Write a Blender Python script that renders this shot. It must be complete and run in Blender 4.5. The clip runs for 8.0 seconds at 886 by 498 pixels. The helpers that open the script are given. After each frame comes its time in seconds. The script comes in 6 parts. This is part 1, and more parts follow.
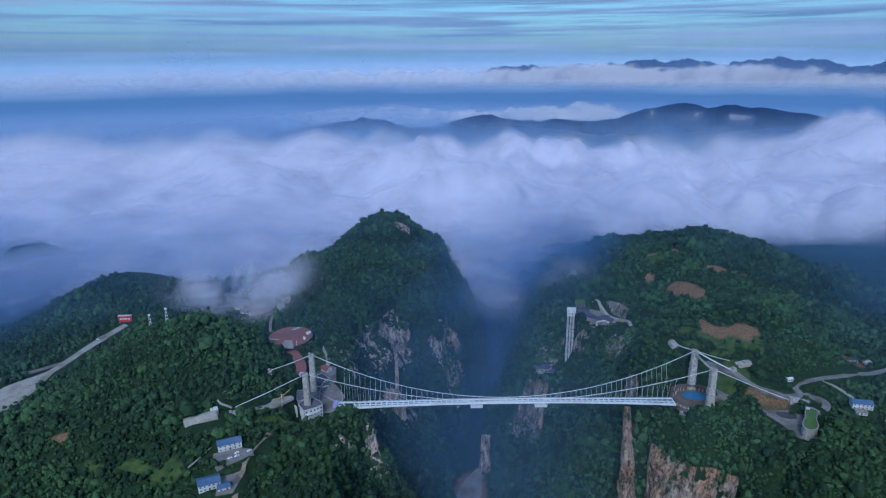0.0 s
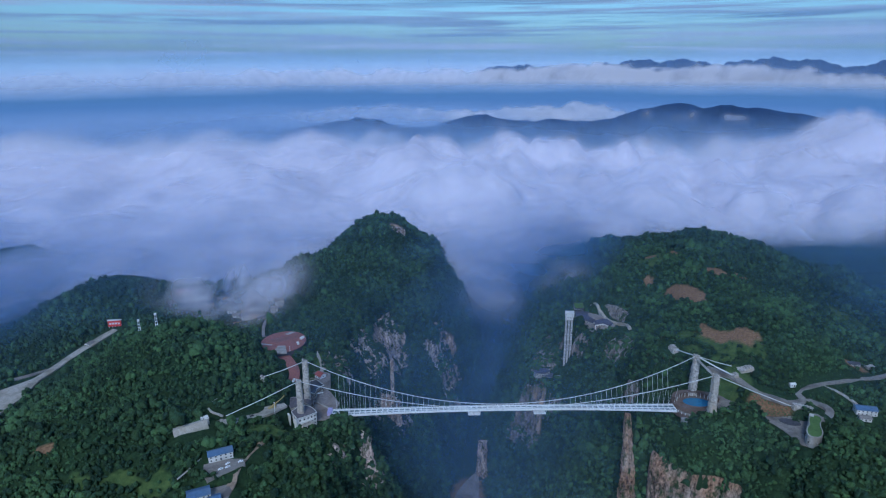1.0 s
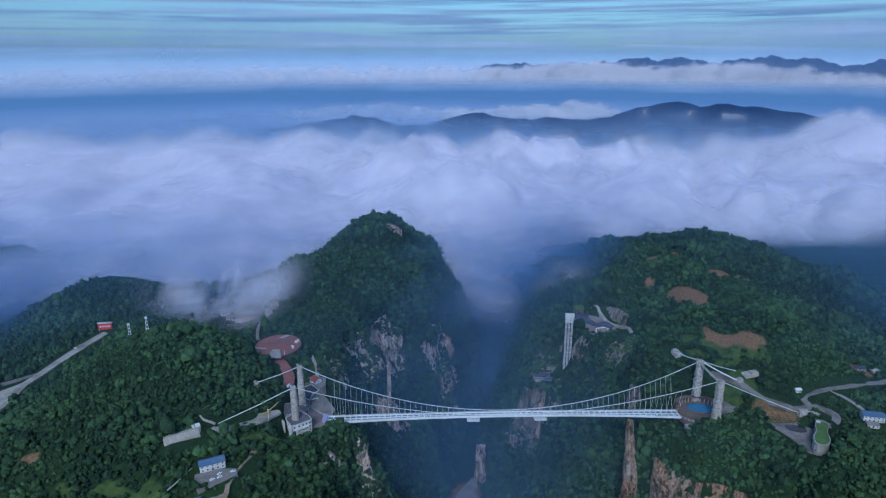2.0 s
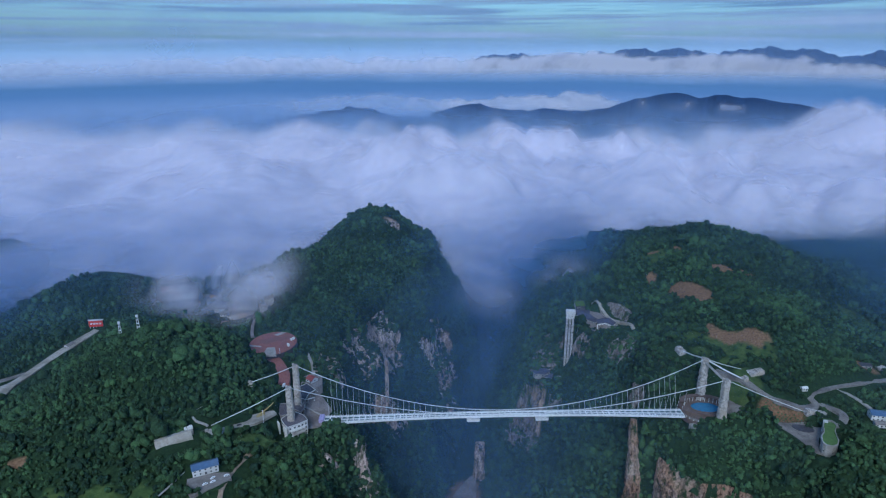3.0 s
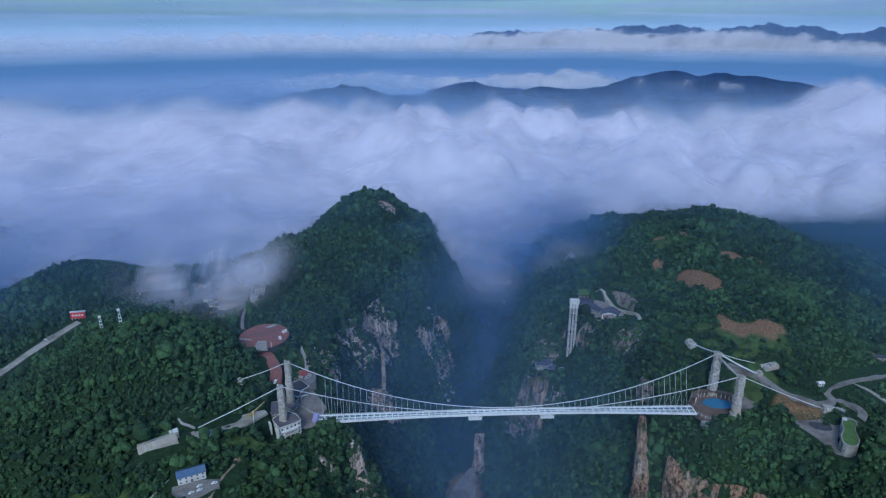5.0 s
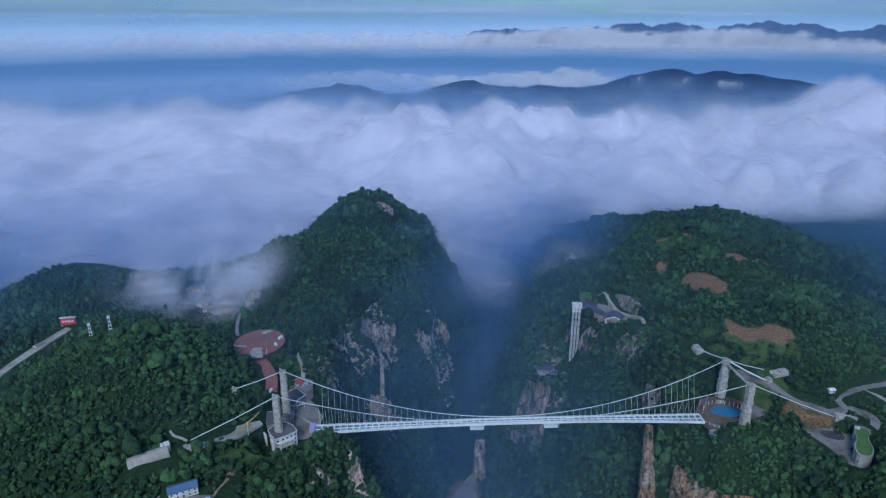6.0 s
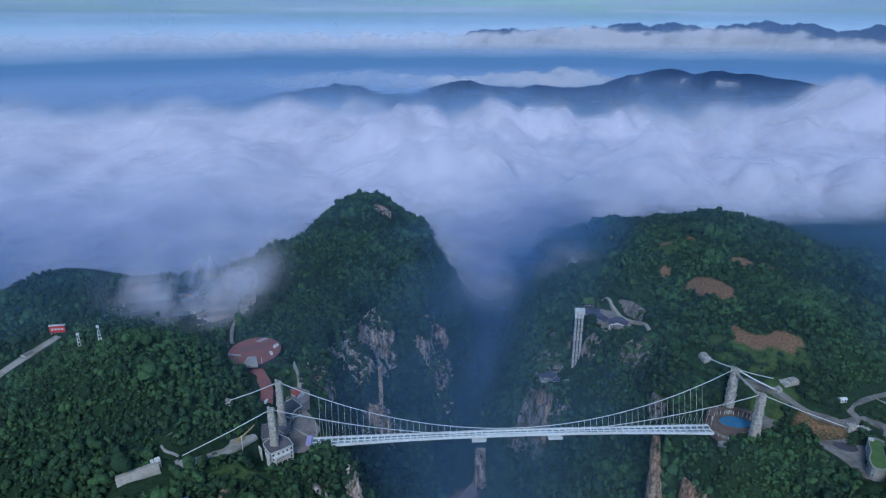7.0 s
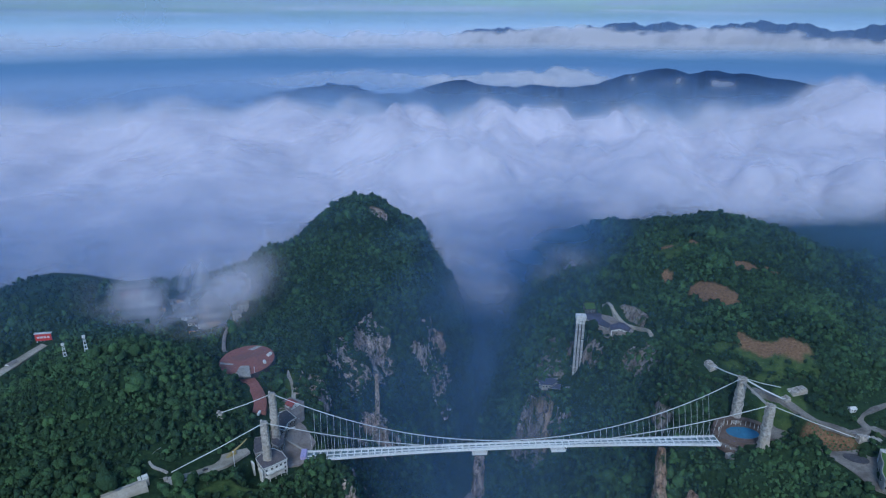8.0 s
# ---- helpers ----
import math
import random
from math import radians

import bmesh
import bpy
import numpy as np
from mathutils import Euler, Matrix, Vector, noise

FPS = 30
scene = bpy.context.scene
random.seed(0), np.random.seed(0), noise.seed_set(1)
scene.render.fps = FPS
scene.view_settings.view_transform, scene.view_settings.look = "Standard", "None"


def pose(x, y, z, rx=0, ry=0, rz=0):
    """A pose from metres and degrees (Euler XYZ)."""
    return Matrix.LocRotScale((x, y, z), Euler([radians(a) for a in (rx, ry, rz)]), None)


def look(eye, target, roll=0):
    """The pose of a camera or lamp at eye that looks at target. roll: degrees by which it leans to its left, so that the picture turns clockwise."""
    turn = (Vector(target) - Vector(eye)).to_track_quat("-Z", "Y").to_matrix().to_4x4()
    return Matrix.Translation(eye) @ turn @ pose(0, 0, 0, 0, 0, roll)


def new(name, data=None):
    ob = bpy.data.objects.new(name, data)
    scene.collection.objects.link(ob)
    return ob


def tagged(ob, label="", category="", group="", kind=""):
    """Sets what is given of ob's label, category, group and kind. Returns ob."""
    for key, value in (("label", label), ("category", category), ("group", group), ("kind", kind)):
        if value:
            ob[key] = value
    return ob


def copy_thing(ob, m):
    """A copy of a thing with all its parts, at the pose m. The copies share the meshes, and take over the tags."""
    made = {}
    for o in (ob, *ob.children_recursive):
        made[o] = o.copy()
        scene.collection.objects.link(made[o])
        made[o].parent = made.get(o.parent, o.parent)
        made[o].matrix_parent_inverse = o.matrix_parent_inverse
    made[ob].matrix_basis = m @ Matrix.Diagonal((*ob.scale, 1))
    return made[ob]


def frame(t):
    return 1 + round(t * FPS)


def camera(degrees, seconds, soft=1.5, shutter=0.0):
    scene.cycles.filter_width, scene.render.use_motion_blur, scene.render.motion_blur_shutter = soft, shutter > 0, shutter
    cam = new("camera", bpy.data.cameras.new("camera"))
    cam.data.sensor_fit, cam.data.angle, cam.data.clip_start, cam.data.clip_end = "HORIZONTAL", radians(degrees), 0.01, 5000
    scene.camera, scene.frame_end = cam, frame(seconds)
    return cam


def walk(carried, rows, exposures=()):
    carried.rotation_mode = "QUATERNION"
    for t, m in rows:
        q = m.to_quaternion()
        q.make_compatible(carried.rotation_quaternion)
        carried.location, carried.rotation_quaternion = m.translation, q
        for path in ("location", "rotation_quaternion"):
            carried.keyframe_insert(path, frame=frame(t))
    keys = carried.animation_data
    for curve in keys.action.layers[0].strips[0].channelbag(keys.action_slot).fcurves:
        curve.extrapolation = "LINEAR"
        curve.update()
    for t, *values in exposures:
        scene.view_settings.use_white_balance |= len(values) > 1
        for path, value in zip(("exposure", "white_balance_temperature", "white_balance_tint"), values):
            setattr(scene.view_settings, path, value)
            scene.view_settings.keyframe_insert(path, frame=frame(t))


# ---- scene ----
cam = camera(70.0, 8.0, 1.2)
PATH = [
    (0, (-70.949, -630.263, 331.294), (-70.927, -628.351, 330.709), -0.4),
    (0.5, (-71.647, -622.571, 331.142), (-71.616, -620.659, 330.556), -0.3),
    (1, (-72.578, -614.391, 330.928), (-72.54, -612.479, 330.342), -0.3),
    (1.5, (-73.512, -605.782, 330.681), (-73.468, -603.871, 330.093), -0.2),
    (3, (-76.981, -578.228, 329.657), (-76.92, -576.326, 329.039), -0.1),
    (3.5, (-78.427, -568.732, 329.343), (-78.361, -566.839, 328.698), -0.0),
    (4, (-79.757, -559.105, 328.933), (-79.688, -557.221, 328.266), 0.0),
    (4.5, (-80.608, -549.2, 328.556), (-80.534, -547.319, 327.88), 0.0),
    (6, (-83.172, -519.498, 326.951), (-83.086, -517.621, 326.266), -0.1),
    (6.5, (-84.361, -509.571, 326.619), (-84.27, -507.694, 325.935), -0.1),
    (7, (-85.827, -499.573, 326.295), (-85.731, -497.697, 325.61), -0.1),
    (7.5, (-87.304, -489.488, 325.968), (-87.2, -487.612, 325.282), -0.1),
    (8, (-88.751, -479.326, 325.687), (-88.638, -477.451, 325.0), -0.0),
]
walk(cam, [(t, look(eye, target, roll)) for t, eye, target, roll in PATH], [(0, 0.48, 5170, 6), (3, 0.48, 5300, 5), (8, 0.48, 5400, 3)])

# ---------------------------------------------------------------- sky and light
SUN_ELEV, SUN_ROT = 40.0, 192.0
world = bpy.data.worlds.new("world")
scene.world = world
world.use_nodes = True
scene.cycles.transparent_max_bounces = 64


def sky_world():
    nt = world.node_tree
    nt.nodes.clear()
    n = nt.nodes.new
    out, bg = n("ShaderNodeOutputWorld"), n("ShaderNodeBackground")
    sky = n("ShaderNodeTexSky")
    sky.sky_type, sky.sun_disc = "NISHITA", False
    sky.sun_elevation, sky.sun_rotation = radians(SUN_ELEV), radians(SUN_ROT)
    sky.air_density, sky.dust_density, sky.ozone_density = 1.2, 1.0, 3.0
    tc, mp, no, no2 = n("ShaderNodeTexCoord"), n("ShaderNodeMapping"), n("ShaderNodeTexNoise"), n("ShaderNodeTexNoise")
    mp.inputs["Scale"].default_value = (1.5, 1.5, 60.0)
    no.inputs["Scale"].default_value, no.inputs["Detail"].default_value = 2.0, 9.0
    no.inputs["Roughness"].default_value, no.inputs["Distortion"].default_value = 0.62, 0.35
    no2.inputs["Scale"].default_value, no2.inputs["Detail"].default_value = 0.9, 3.0
    rp = n("ShaderNodeValToRGB")
    rp.color_ramp.elements[0].position, rp.color_ramp.elements[1].position = 0.43, 0.57
    rp2 = n("ShaderNodeValToRGB")
    rp2.color_ramp.elements[0].position, rp2.color_ramp.elements[1].position = 0.3, 0.75
    rp2.color_ramp.elements[0].color = (0.8, 1.7, 2.9, 1)
    rp2.color_ramp.elements[1].color = (3.4, 4.0, 5.1, 1)
    mix = n("ShaderNodeMix")
    mix.data_type = "RGBA"
    link = nt.links.new
    link(tc.outputs["Generated"], mp.inputs["Vector"])
    link(mp.outputs["Vector"], no.inputs["Vector"])
    link(mp.outputs["Vector"], no2.inputs["Vector"])
    link(no.outputs["Fac"], rp.inputs["Fac"])
    link(no2.outputs["Fac"], rp2.inputs["Fac"])
    link(rp.outputs["Color"], mix.inputs["Factor"])
    clear = n("ShaderNodeMix")
    clear.data_type, clear.blend_type = "RGBA", "MULTIPLY"
    clear.inputs["Factor"].default_value = 1.0
    clear.inputs["B"].default_value = (0.5, 0.74, 1.0, 1)
    link(sky.outputs["Color"], clear.inputs["A"])
    link(clear.outputs["Result"], mix.inputs["A"])
    link(rp2.outputs["Color"], mix.inputs["B"])
    link(mix.outputs["Result"], bg.inputs["Color"])
    bg.inputs["Strength"].default_value = 0.088
    link(bg.outputs["Background"], out.inputs["Surface"])


sky_world()
sun = new("sun", bpy.data.lights.new("sun", "SUN"))
sun.data.energy, sun.data.angle, sun.data.color = 1.5, radians(18), (1.0, 0.94, 0.88)
sun.rotation_euler = (radians(90 - SUN_ELEV), 0, radians(180 - SUN_ROT))

# ---------------------------------------------------------------- materials


def material(name, low, high, scale=1.0, rough=0.85, bump=0.0, detail=5.0, metal=0.0, mottle=0.0, stain=None, coords="Object"):
    """A surface whose colour runs between two tones by grain at one scale and by blotches at another."""
    m = bpy.data.materials.new(name)
    m.use_nodes = True
    nt = m.node_tree
    n, link = nt.nodes.new, nt.links.new
    b = nt.nodes["Principled BSDF"]
    b.inputs["Roughness"].default_value, b.inputs["Metallic"].default_value = rough, metal
    tc, no, big, mix = n("ShaderNodeTexCoord"), n("ShaderNodeTexNoise"), n("ShaderNodeTexNoise"), n("ShaderNodeMix")
    no.inputs["Scale"].default_value, no.inputs["Detail"].default_value, no.inputs["Roughness"].default_value = scale, detail, 0.62
    big.inputs["Scale"].default_value, big.inputs["Detail"].default_value = scale * 0.13, 3.0
    link(tc.outputs[coords], no.inputs["Vector"])
    link(tc.outputs[coords], big.inputs["Vector"])
    mix.data_type = "RGBA"
    mix.inputs["A"].default_value, mix.inputs["B"].default_value = (*low, 1), (*high, 1)
    rng = n("ShaderNodeMapRange")
    rng.inputs["From Min"].default_value, rng.inputs["From Max"].default_value = 0.32, 0.68
    link(no.outputs["Fac"], rng.inputs["Value"])
    link(rng.outputs["Result"], mix.inputs["Factor"])
    col = mix.outputs["Result"]
    if stain:
        mix2, rng2 = n("ShaderNodeMix"), n("ShaderNodeMapRange")
        mix2.data_type = "RGBA"
        rng2.inputs["From Min"].default_value, rng2.inputs["From Max"].default_value = 0.48, 0.66
        link(big.outputs["Fac"], rng2.inputs["Value"])
        link(rng2.outputs["Result"], mix2.inputs["Factor"])
        link(col, mix2.inputs["A"])
        mix2.inputs["B"].default_value = (*stain, 1)
        col = mix2.outputs["Result"]
    link(col, b.inputs["Base Color"])
    if bump:
        bp = n("ShaderNodeBump")
        bp.inputs["Distance"].default_value, bp.inputs["Strength"].default_value = bump, 0.8
        link(no.outputs["Fac"], bp.inputs["Height"])
        link(bp.outputs["Normal"], b.inputs["Normal"])
    return m


MAT_WHITE = material("white_painted_steel", (0.66, 0.68, 0.7), (0.82, 0.83, 0.84), 0.6, 0.45, stain=(0.62, 0.62, 0.62))
MAT_CABLE = material("grey_cable", (0.58, 0.59, 0.6), (0.74, 0.75, 0.76), 0.5, 0.5)
MAT_TOWER = material("rough_pale_stone", (0.16, 0.15, 0.14), (0.6, 0.56, 0.52), 0.45, 0.9, 1.4, stain=(0.4, 0.35, 0.29))
MAT_ROOF_DARK = material("dark_roof", (0.035, 0.035, 0.045), (0.075, 0.075, 0.09), 0.5, 0.7, 0.05)
MAT_ROOF_BLUE = material("blue_sheet_roof", (0.055, 0.1, 0.19), (0.09, 0.155, 0.27), 0.4, 0.5, stain=(0.12, 0.15, 0.2))
MAT_ROOF_RED = material("red_roof", (0.25, 0.05, 0.04), (0.36, 0.09, 0.07), 0.5, 0.7)
MAT_PAVING = material("grey_paving", (0.16, 0.148, 0.138), (0.26, 0.24, 0.222), 0.5, 0.9, stain=(0.11, 0.1, 0.095))
MAT_CONCRETE = material("pale_concrete", (0.27, 0.26, 0.245), (0.4, 0.385, 0.36), 0.4, 0.9, stain=(0.2, 0.19, 0.175))
MAT_RED_PAVING = material("red_brown_paving", (0.2, 0.075, 0.065), (0.29, 0.12, 0.1), 0.4, 0.85, stain=(0.18, 0.09, 0.08))
MAT_WALL = material("white_render", (0.58, 0.58, 0.57), (0.74, 0.74, 0.72), 0.4, 0.85, stain=(0.48, 0.47, 0.45))
MAT_GLASS = material("dark_window", (0.02, 0.025, 0.03), (0.05, 0.06, 0.07), 0.5, 0.15)
MAT_POOL = material("pool_water", (0.04, 0.14, 0.26), (0.055, 0.19, 0.33), 0.2, 0.25)
MAT_DIRT = material("bare_brown_soil", (0.17, 0.09, 0.05), (0.34, 0.2, 0.12), 0.25, 0.95, 0.3, stain=(0.14, 0.1, 0.05))
MAT_TRACK = material("pale_track", (0.3, 0.27, 0.23), (0.44, 0.41, 0.36), 0.4, 0.95, stain=(0.22, 0.2, 0.16))
MAT_ROCK = material("limestone", (0.14, 0.12, 0.1), (0.46, 0.39, 0.32), 0.11, 0.92, 2.0, 8.0, stain=(0.3, 0.19, 0.11))
MAT_YELLOW = material("yellow_paint", (0.26, 0.2, 0.07), (0.4, 0.31, 0.12), 0.8, 0.7)
MAT_RED = material("red_paint", (0.5, 0.03, 0.03), (0.62, 0.06, 0.05), 0.6, 0.6)
MAT_BRIDGE_GLASS = material("deck_glass", (0.1, 0.15, 0.17), (0.17, 0.22, 0.24), 0.5, 0.12)
MAT_GRASS = material("mown_grass", (0.05, 0.1, 0.025), (0.09, 0.16, 0.04), 0.3, 0.95)


def foliage_material(name, dark, light, scale):
    m = bpy.data.materials.new(name)
    m.use_nodes = True
    nt = m.node_tree
    n, link = nt.nodes.new, nt.links.new
    b = nt.nodes["Principled BSDF"]
    b.inputs["Roughness"].default_value = 0.75
    b.inputs["Specular IOR Level"].default_value = 0.2
    at, tc, no, add, mix = n("ShaderNodeAttribute"), n("ShaderNodeTexCoord"), n("ShaderNodeTexNoise"), n("ShaderNodeMath"), n("ShaderNodeValToRGB")
    at.attribute_name = "tint"
    no.inputs["Scale"].default_value, no.inputs["Detail"].default_value, no.inputs["Roughness"].default_value = scale, 5.0, 0.7
    link(tc.outputs["Object"], no.inputs["Vector"])
    add.operation = "MULTIPLY_ADD"
    link(no.outputs["Fac"], add.inputs[0])
    add.inputs[1].default_value = 0.8
    link(at.outputs["Fac"], add.inputs[2])
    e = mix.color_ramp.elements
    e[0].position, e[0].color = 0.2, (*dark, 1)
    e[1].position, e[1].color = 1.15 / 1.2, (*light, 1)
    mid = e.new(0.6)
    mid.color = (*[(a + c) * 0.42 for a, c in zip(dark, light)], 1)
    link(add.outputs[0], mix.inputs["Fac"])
    link(mix.outputs["Color"], b.inputs["Base Color"])
    bp, fine = n("ShaderNodeBump"), n("ShaderNodeTexNoise")
    fine.inputs["Scale"].default_value, fine.inputs["Detail"].default_value = 0.8, 5.0
    link(tc.outputs["Object"], fine.inputs["Vector"])
    bp.inputs["Distance"].default_value, bp.inputs["Strength"].default_value = 1.2, 1.0
    link(fine.outputs["Fac"], bp.inputs["Height"])
    link(bp.outputs["Normal"], b.inputs["Normal"])
    return m


MAT_LEAF = foliage_material("broadleaf_canopy", (0.013, 0.032, 0.019), (0.066, 0.13, 0.05), 0.9)


def ground_material():
    """Undergrowth, with bare limestone, bare soil and short grass where the ground carries them."""
    m = bpy.data.materials.new("hillside")
    m.use_nodes = True
    nt = m.node_tree
    n, link = nt.nodes.new, nt.links.new
    b = nt.nodes["Principled BSDF"]
    b.inputs["Roughness"].default_value = 0.95
    b.inputs["Specular IOR Level"].default_value = 0.15
    tc = n("ShaderNodeTexCoord")

    def tone(lo, hi, scale, detail=6.0, stretch=(1, 1, 1), p0=0.33, p1=0.67):
        mp, no, r = n("ShaderNodeMapping"), n("ShaderNodeTexNoise"), n("ShaderNodeValToRGB")
        mp.inputs["Scale"].default_value = stretch
        no.inputs["Scale"].default_value, no.inputs["Detail"].default_value, no.inputs["Roughness"].default_value = scale, detail, 0.65
        link(tc.outputs["Object"], mp.inputs["Vector"])
        link(mp.outputs["Vector"], no.inputs["Vector"])
        link(no.outputs["Fac"], r.inputs["Fac"])
        e = r.color_ramp.elements
        e[0].position, e[0].color, e[1].position, e[1].color = p0, (*lo, 1), p1, (*hi, 1)
        return r.outputs["Color"], no.outputs["Fac"]

    def layer(base, over, name):
        at, mx = n("ShaderNodeAttribute"), n("ShaderNodeMix")
        at.attribute_name = name
        mx.data_type = "RGBA"
        link(at.outputs["Fac"], mx.inputs["Factor"])
        link(base, mx.inputs["A"])
        link(over, mx.inputs["B"])
        return mx.outputs["Result"]

    green, _ = tone((0.011, 0.026, 0.014), (0.03, 0.058, 0.023), 0.3, 8.0)
    rock, rf = tone((0.1, 0.09, 0.08), (0.5, 0.42, 0.35), 0.09, 9.0, (1, 1, 0.35))
    warm, _ = tone((0.0, 0.0, 0.0), (1, 1, 1), 0.022, 3.0)
    earth, _ = tone((0.11, 0.068, 0.038), (0.28, 0.17, 0.1), 0.45, 8.0, (0.8, 1.1, 1))
    grass, _ = tone((0.025, 0.055, 0.018), (0.085, 0.125, 0.04), 0.12, 8.0)
    tint = n("ShaderNodeMix")
    tint.data_type, tint.blend_type = "RGBA", "MULTIPLY"
    link(warm, tint.inputs["Factor"])
    link(rock, tint.inputs["A"])
    tint.inputs["B"].default_value = (1.0, 0.72, 0.52, 1)
    col = layer(green, grass, "grass")
    col = layer(col, earth, "soil")
    col = layer(col, tint.outputs["Result"], "rock")
    link(col, b.inputs["Base Color"])
    bp = n("ShaderNodeBump")
    bp.inputs["Distance"].default_value, bp.inputs["Strength"].default_value = 2.5, 0.7
    link(rf, bp.inputs["Height"])
    link(bp.outputs["Normal"], b.inputs["Normal"])
    return m


MAT_GROUND = ground_material()


def vapour_material(name, colour, scale, contrast, back=0.45):
    """Water vapour: scatters the light that falls on it, as thick as its attribute says."""
    m = bpy.data.materials.new(name)
    m.use_nodes = True
    nt = m.node_tree
    nt.nodes.clear()
    n, link = nt.nodes.new, nt.links.new
    out, mx, tr, df, tl, half = (n("ShaderNode" + k) for k in ("OutputMaterial", "MixShader", "BsdfTransparent", "BsdfDiffuse", "BsdfTranslucent", "MixShader"))
    df.inputs["Color"].default_value = tl.inputs["Color"].default_value = (*colour, 1)
    half.inputs["Fac"].default_value = back
    link(df.outputs["BSDF"], half.inputs[1])
    link(tl.outputs["BSDF"], half.inputs[2])
    at, tc, no, rg, mul = n("ShaderNodeAttribute"), n("ShaderNodeTexCoord"), n("ShaderNodeTexNoise"), n("ShaderNodeMapRange"), n("ShaderNodeMath")
    at.attribute_name = "thick"
    no.inputs["Scale"].default_value, no.inputs["Detail"].default_value, no.inputs["Roughness"].default_value = scale, 5.0, 0.55
    no.inputs["Distortion"].default_value = 0.6
    link(tc.outputs["Object"], no.inputs["Vector"])
    rg.inputs["From Min"].default_value, rg.inputs["From Max"].default_value = 0.3, 0.7
    rg.inputs["To Min"].default_value, rg.inputs["To Max"].default_value = 1 - contrast, 1 + contrast
    link(no.outputs["Fac"], rg.inputs["Value"])
    mul.operation, mul.use_clamp = "MULTIPLY", True
    link(at.outputs["Fac"], mul.inputs[0])
    link(rg.outputs["Result"], mul.inputs[1])
    link(mul.outputs[0], mx.inputs["Fac"])
    link(tr.outputs["BSDF"], mx.inputs[1])
    link(half.outputs["Shader"], mx.inputs[2])
    link(mx.outputs["Shader"], out.inputs["Surface"])
    return m


MAT_CLOUD = vapour_material("cloud", (0.82, 0.8, 0.9), 0.011, 0.3)
MAT_SEA = vapour_material("cloud_sea", (0.8, 0.79, 0.9), 0.007, 0.12, 0.12)
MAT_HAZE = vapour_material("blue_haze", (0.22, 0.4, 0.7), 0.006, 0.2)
MAT_BANK = vapour_material("distant_cloud", (0.88, 0.85, 0.9), 0.004, 0.35)
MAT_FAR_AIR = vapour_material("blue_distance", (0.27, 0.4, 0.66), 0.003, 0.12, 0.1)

# ---------------------------------------------------------------- the lie of the land


def lattice(ix, iy, seed):
    h = (ix.astype(np.int64) * 374761393 + iy.astype(np.int64) * 668265263 + seed * 1274126177) & 0xFFFFFFFF
    h = ((h ^ (h >> 13)) * 1274126177) & 0xFFFFFFFF
    return ((h ^ (h >> 16)) & 0xFFFF) / 65535.0


def grain(x, y, seed=0):
    ix, iy = np.floor(x), np.floor(y)
    fx, fy = x - ix, y - iy
    fx, fy = fx * fx * fx * (fx * (fx * 6 - 15) + 10), fy * fy * fy * (fy * (fy * 6 - 15) + 10)
    a, b = lattice(ix, iy, seed), lattice(ix + 1, iy, seed)
    c, d = lattice(ix, iy + 1, seed), lattice(ix + 1, iy + 1, seed)
    return (a + (b - a) * fx) * (1 - fy) + (c + (d - c) * fx) * fy


def fbm(x, y, size, octaves=4, seed=0, gain=0.5):
    """Noise about 0, within -1 and 1, whose largest swells are about that size."""
    total, amp, norm = 0.0, 1.0, 0.0
    for o in range(octaves):
        k = 2.03 ** o / size
        total = total + amp * (grain(x * k + 17.3 * o, y * k - 9.1 * o, seed + o) * 2 - 1)
        norm += amp
        amp *= gain
    return total / norm * 1.6


def ease(a, b, v):
    t = np.clip((v - a) / (b - a), 0, 1)
    return t * t * (3 - 2 * t)


BASE = -42.0
HILLS = []


def hill(x, y, rise, sx, sy):
    HILLS.append((x, y, rise, sx, sy))


hill(-450, 20, -8.0, 50, 50)
hill(-300, 40, 10.1, 40, 50)
hill(-270, 560, -0.6, 50, 50)
hill(-880, 600, 118, 90, 60)
hill(520, 430, -7.1, 60, 70)
hill(640, 300, -26.0, 70, 90)
hill(-110, 600, -16.2, 40, 50)
hill(-340, 450, 22.5, 50, 50)
hill(-375, 30, 75.7, 105, 85)
hill(-575, 330, 34, 90, 65)
hill(-235, 170, -5.3, 50, 70)
hill(-222, 300, 21.0, 45, 90)
hill(-205, 440, 42.1, 50, 90)
hill(-168, 610, 60.3, 42, 60)
hill(-480, 240, 12.8, 80, 60)
hill(-300, 230, 21.2, 60, 60)
hill(205, 80, 27.9, 45, 40)
hill(255, 155, 29.7, 60, 50)
hill(350, 90, 30.9, 70, 50)
hill(400, 330, 44.4, 130, 130)
hill(270, 320, 31.5, 80, 110)
hill(430, 480, 39.3, 110, 90)
hill(190, -110, 19.5, 60, 60)
hill(260, 40, 8.6, 50, 40)
hill(310, -105, 19.1, 40, 50)
hill(545, 280, 4.1, 60, 80)
hill(180, 215, 18.9, 30, 50)
hill(200, 180, -26.1, 40, 50)
hill(-152, 615, 30, 60, 50)
hill(-495, 95, -13, 40, 60)
hill(-349, 20, 15.4, 48, 48)
hill(-381, -42, -15.5, 48, 48)
hill(-282, 20, -12.8, 48, 48)
hill(-300, -92, 9.8, 48, 48)
hill(-405, -105, 29.1, 48, 48)
hill(-235, -97, 3.5, 48, 48)
hill(-187, -74, 2.3, 48, 48)
hill(-204, 182, 12.9, 48, 48)
hill(-502, 186, 9.4, 70, 70)
hill(-439, 279, 1.2, 48, 48)
hill(-579, 316, 9.2, 70, 70)
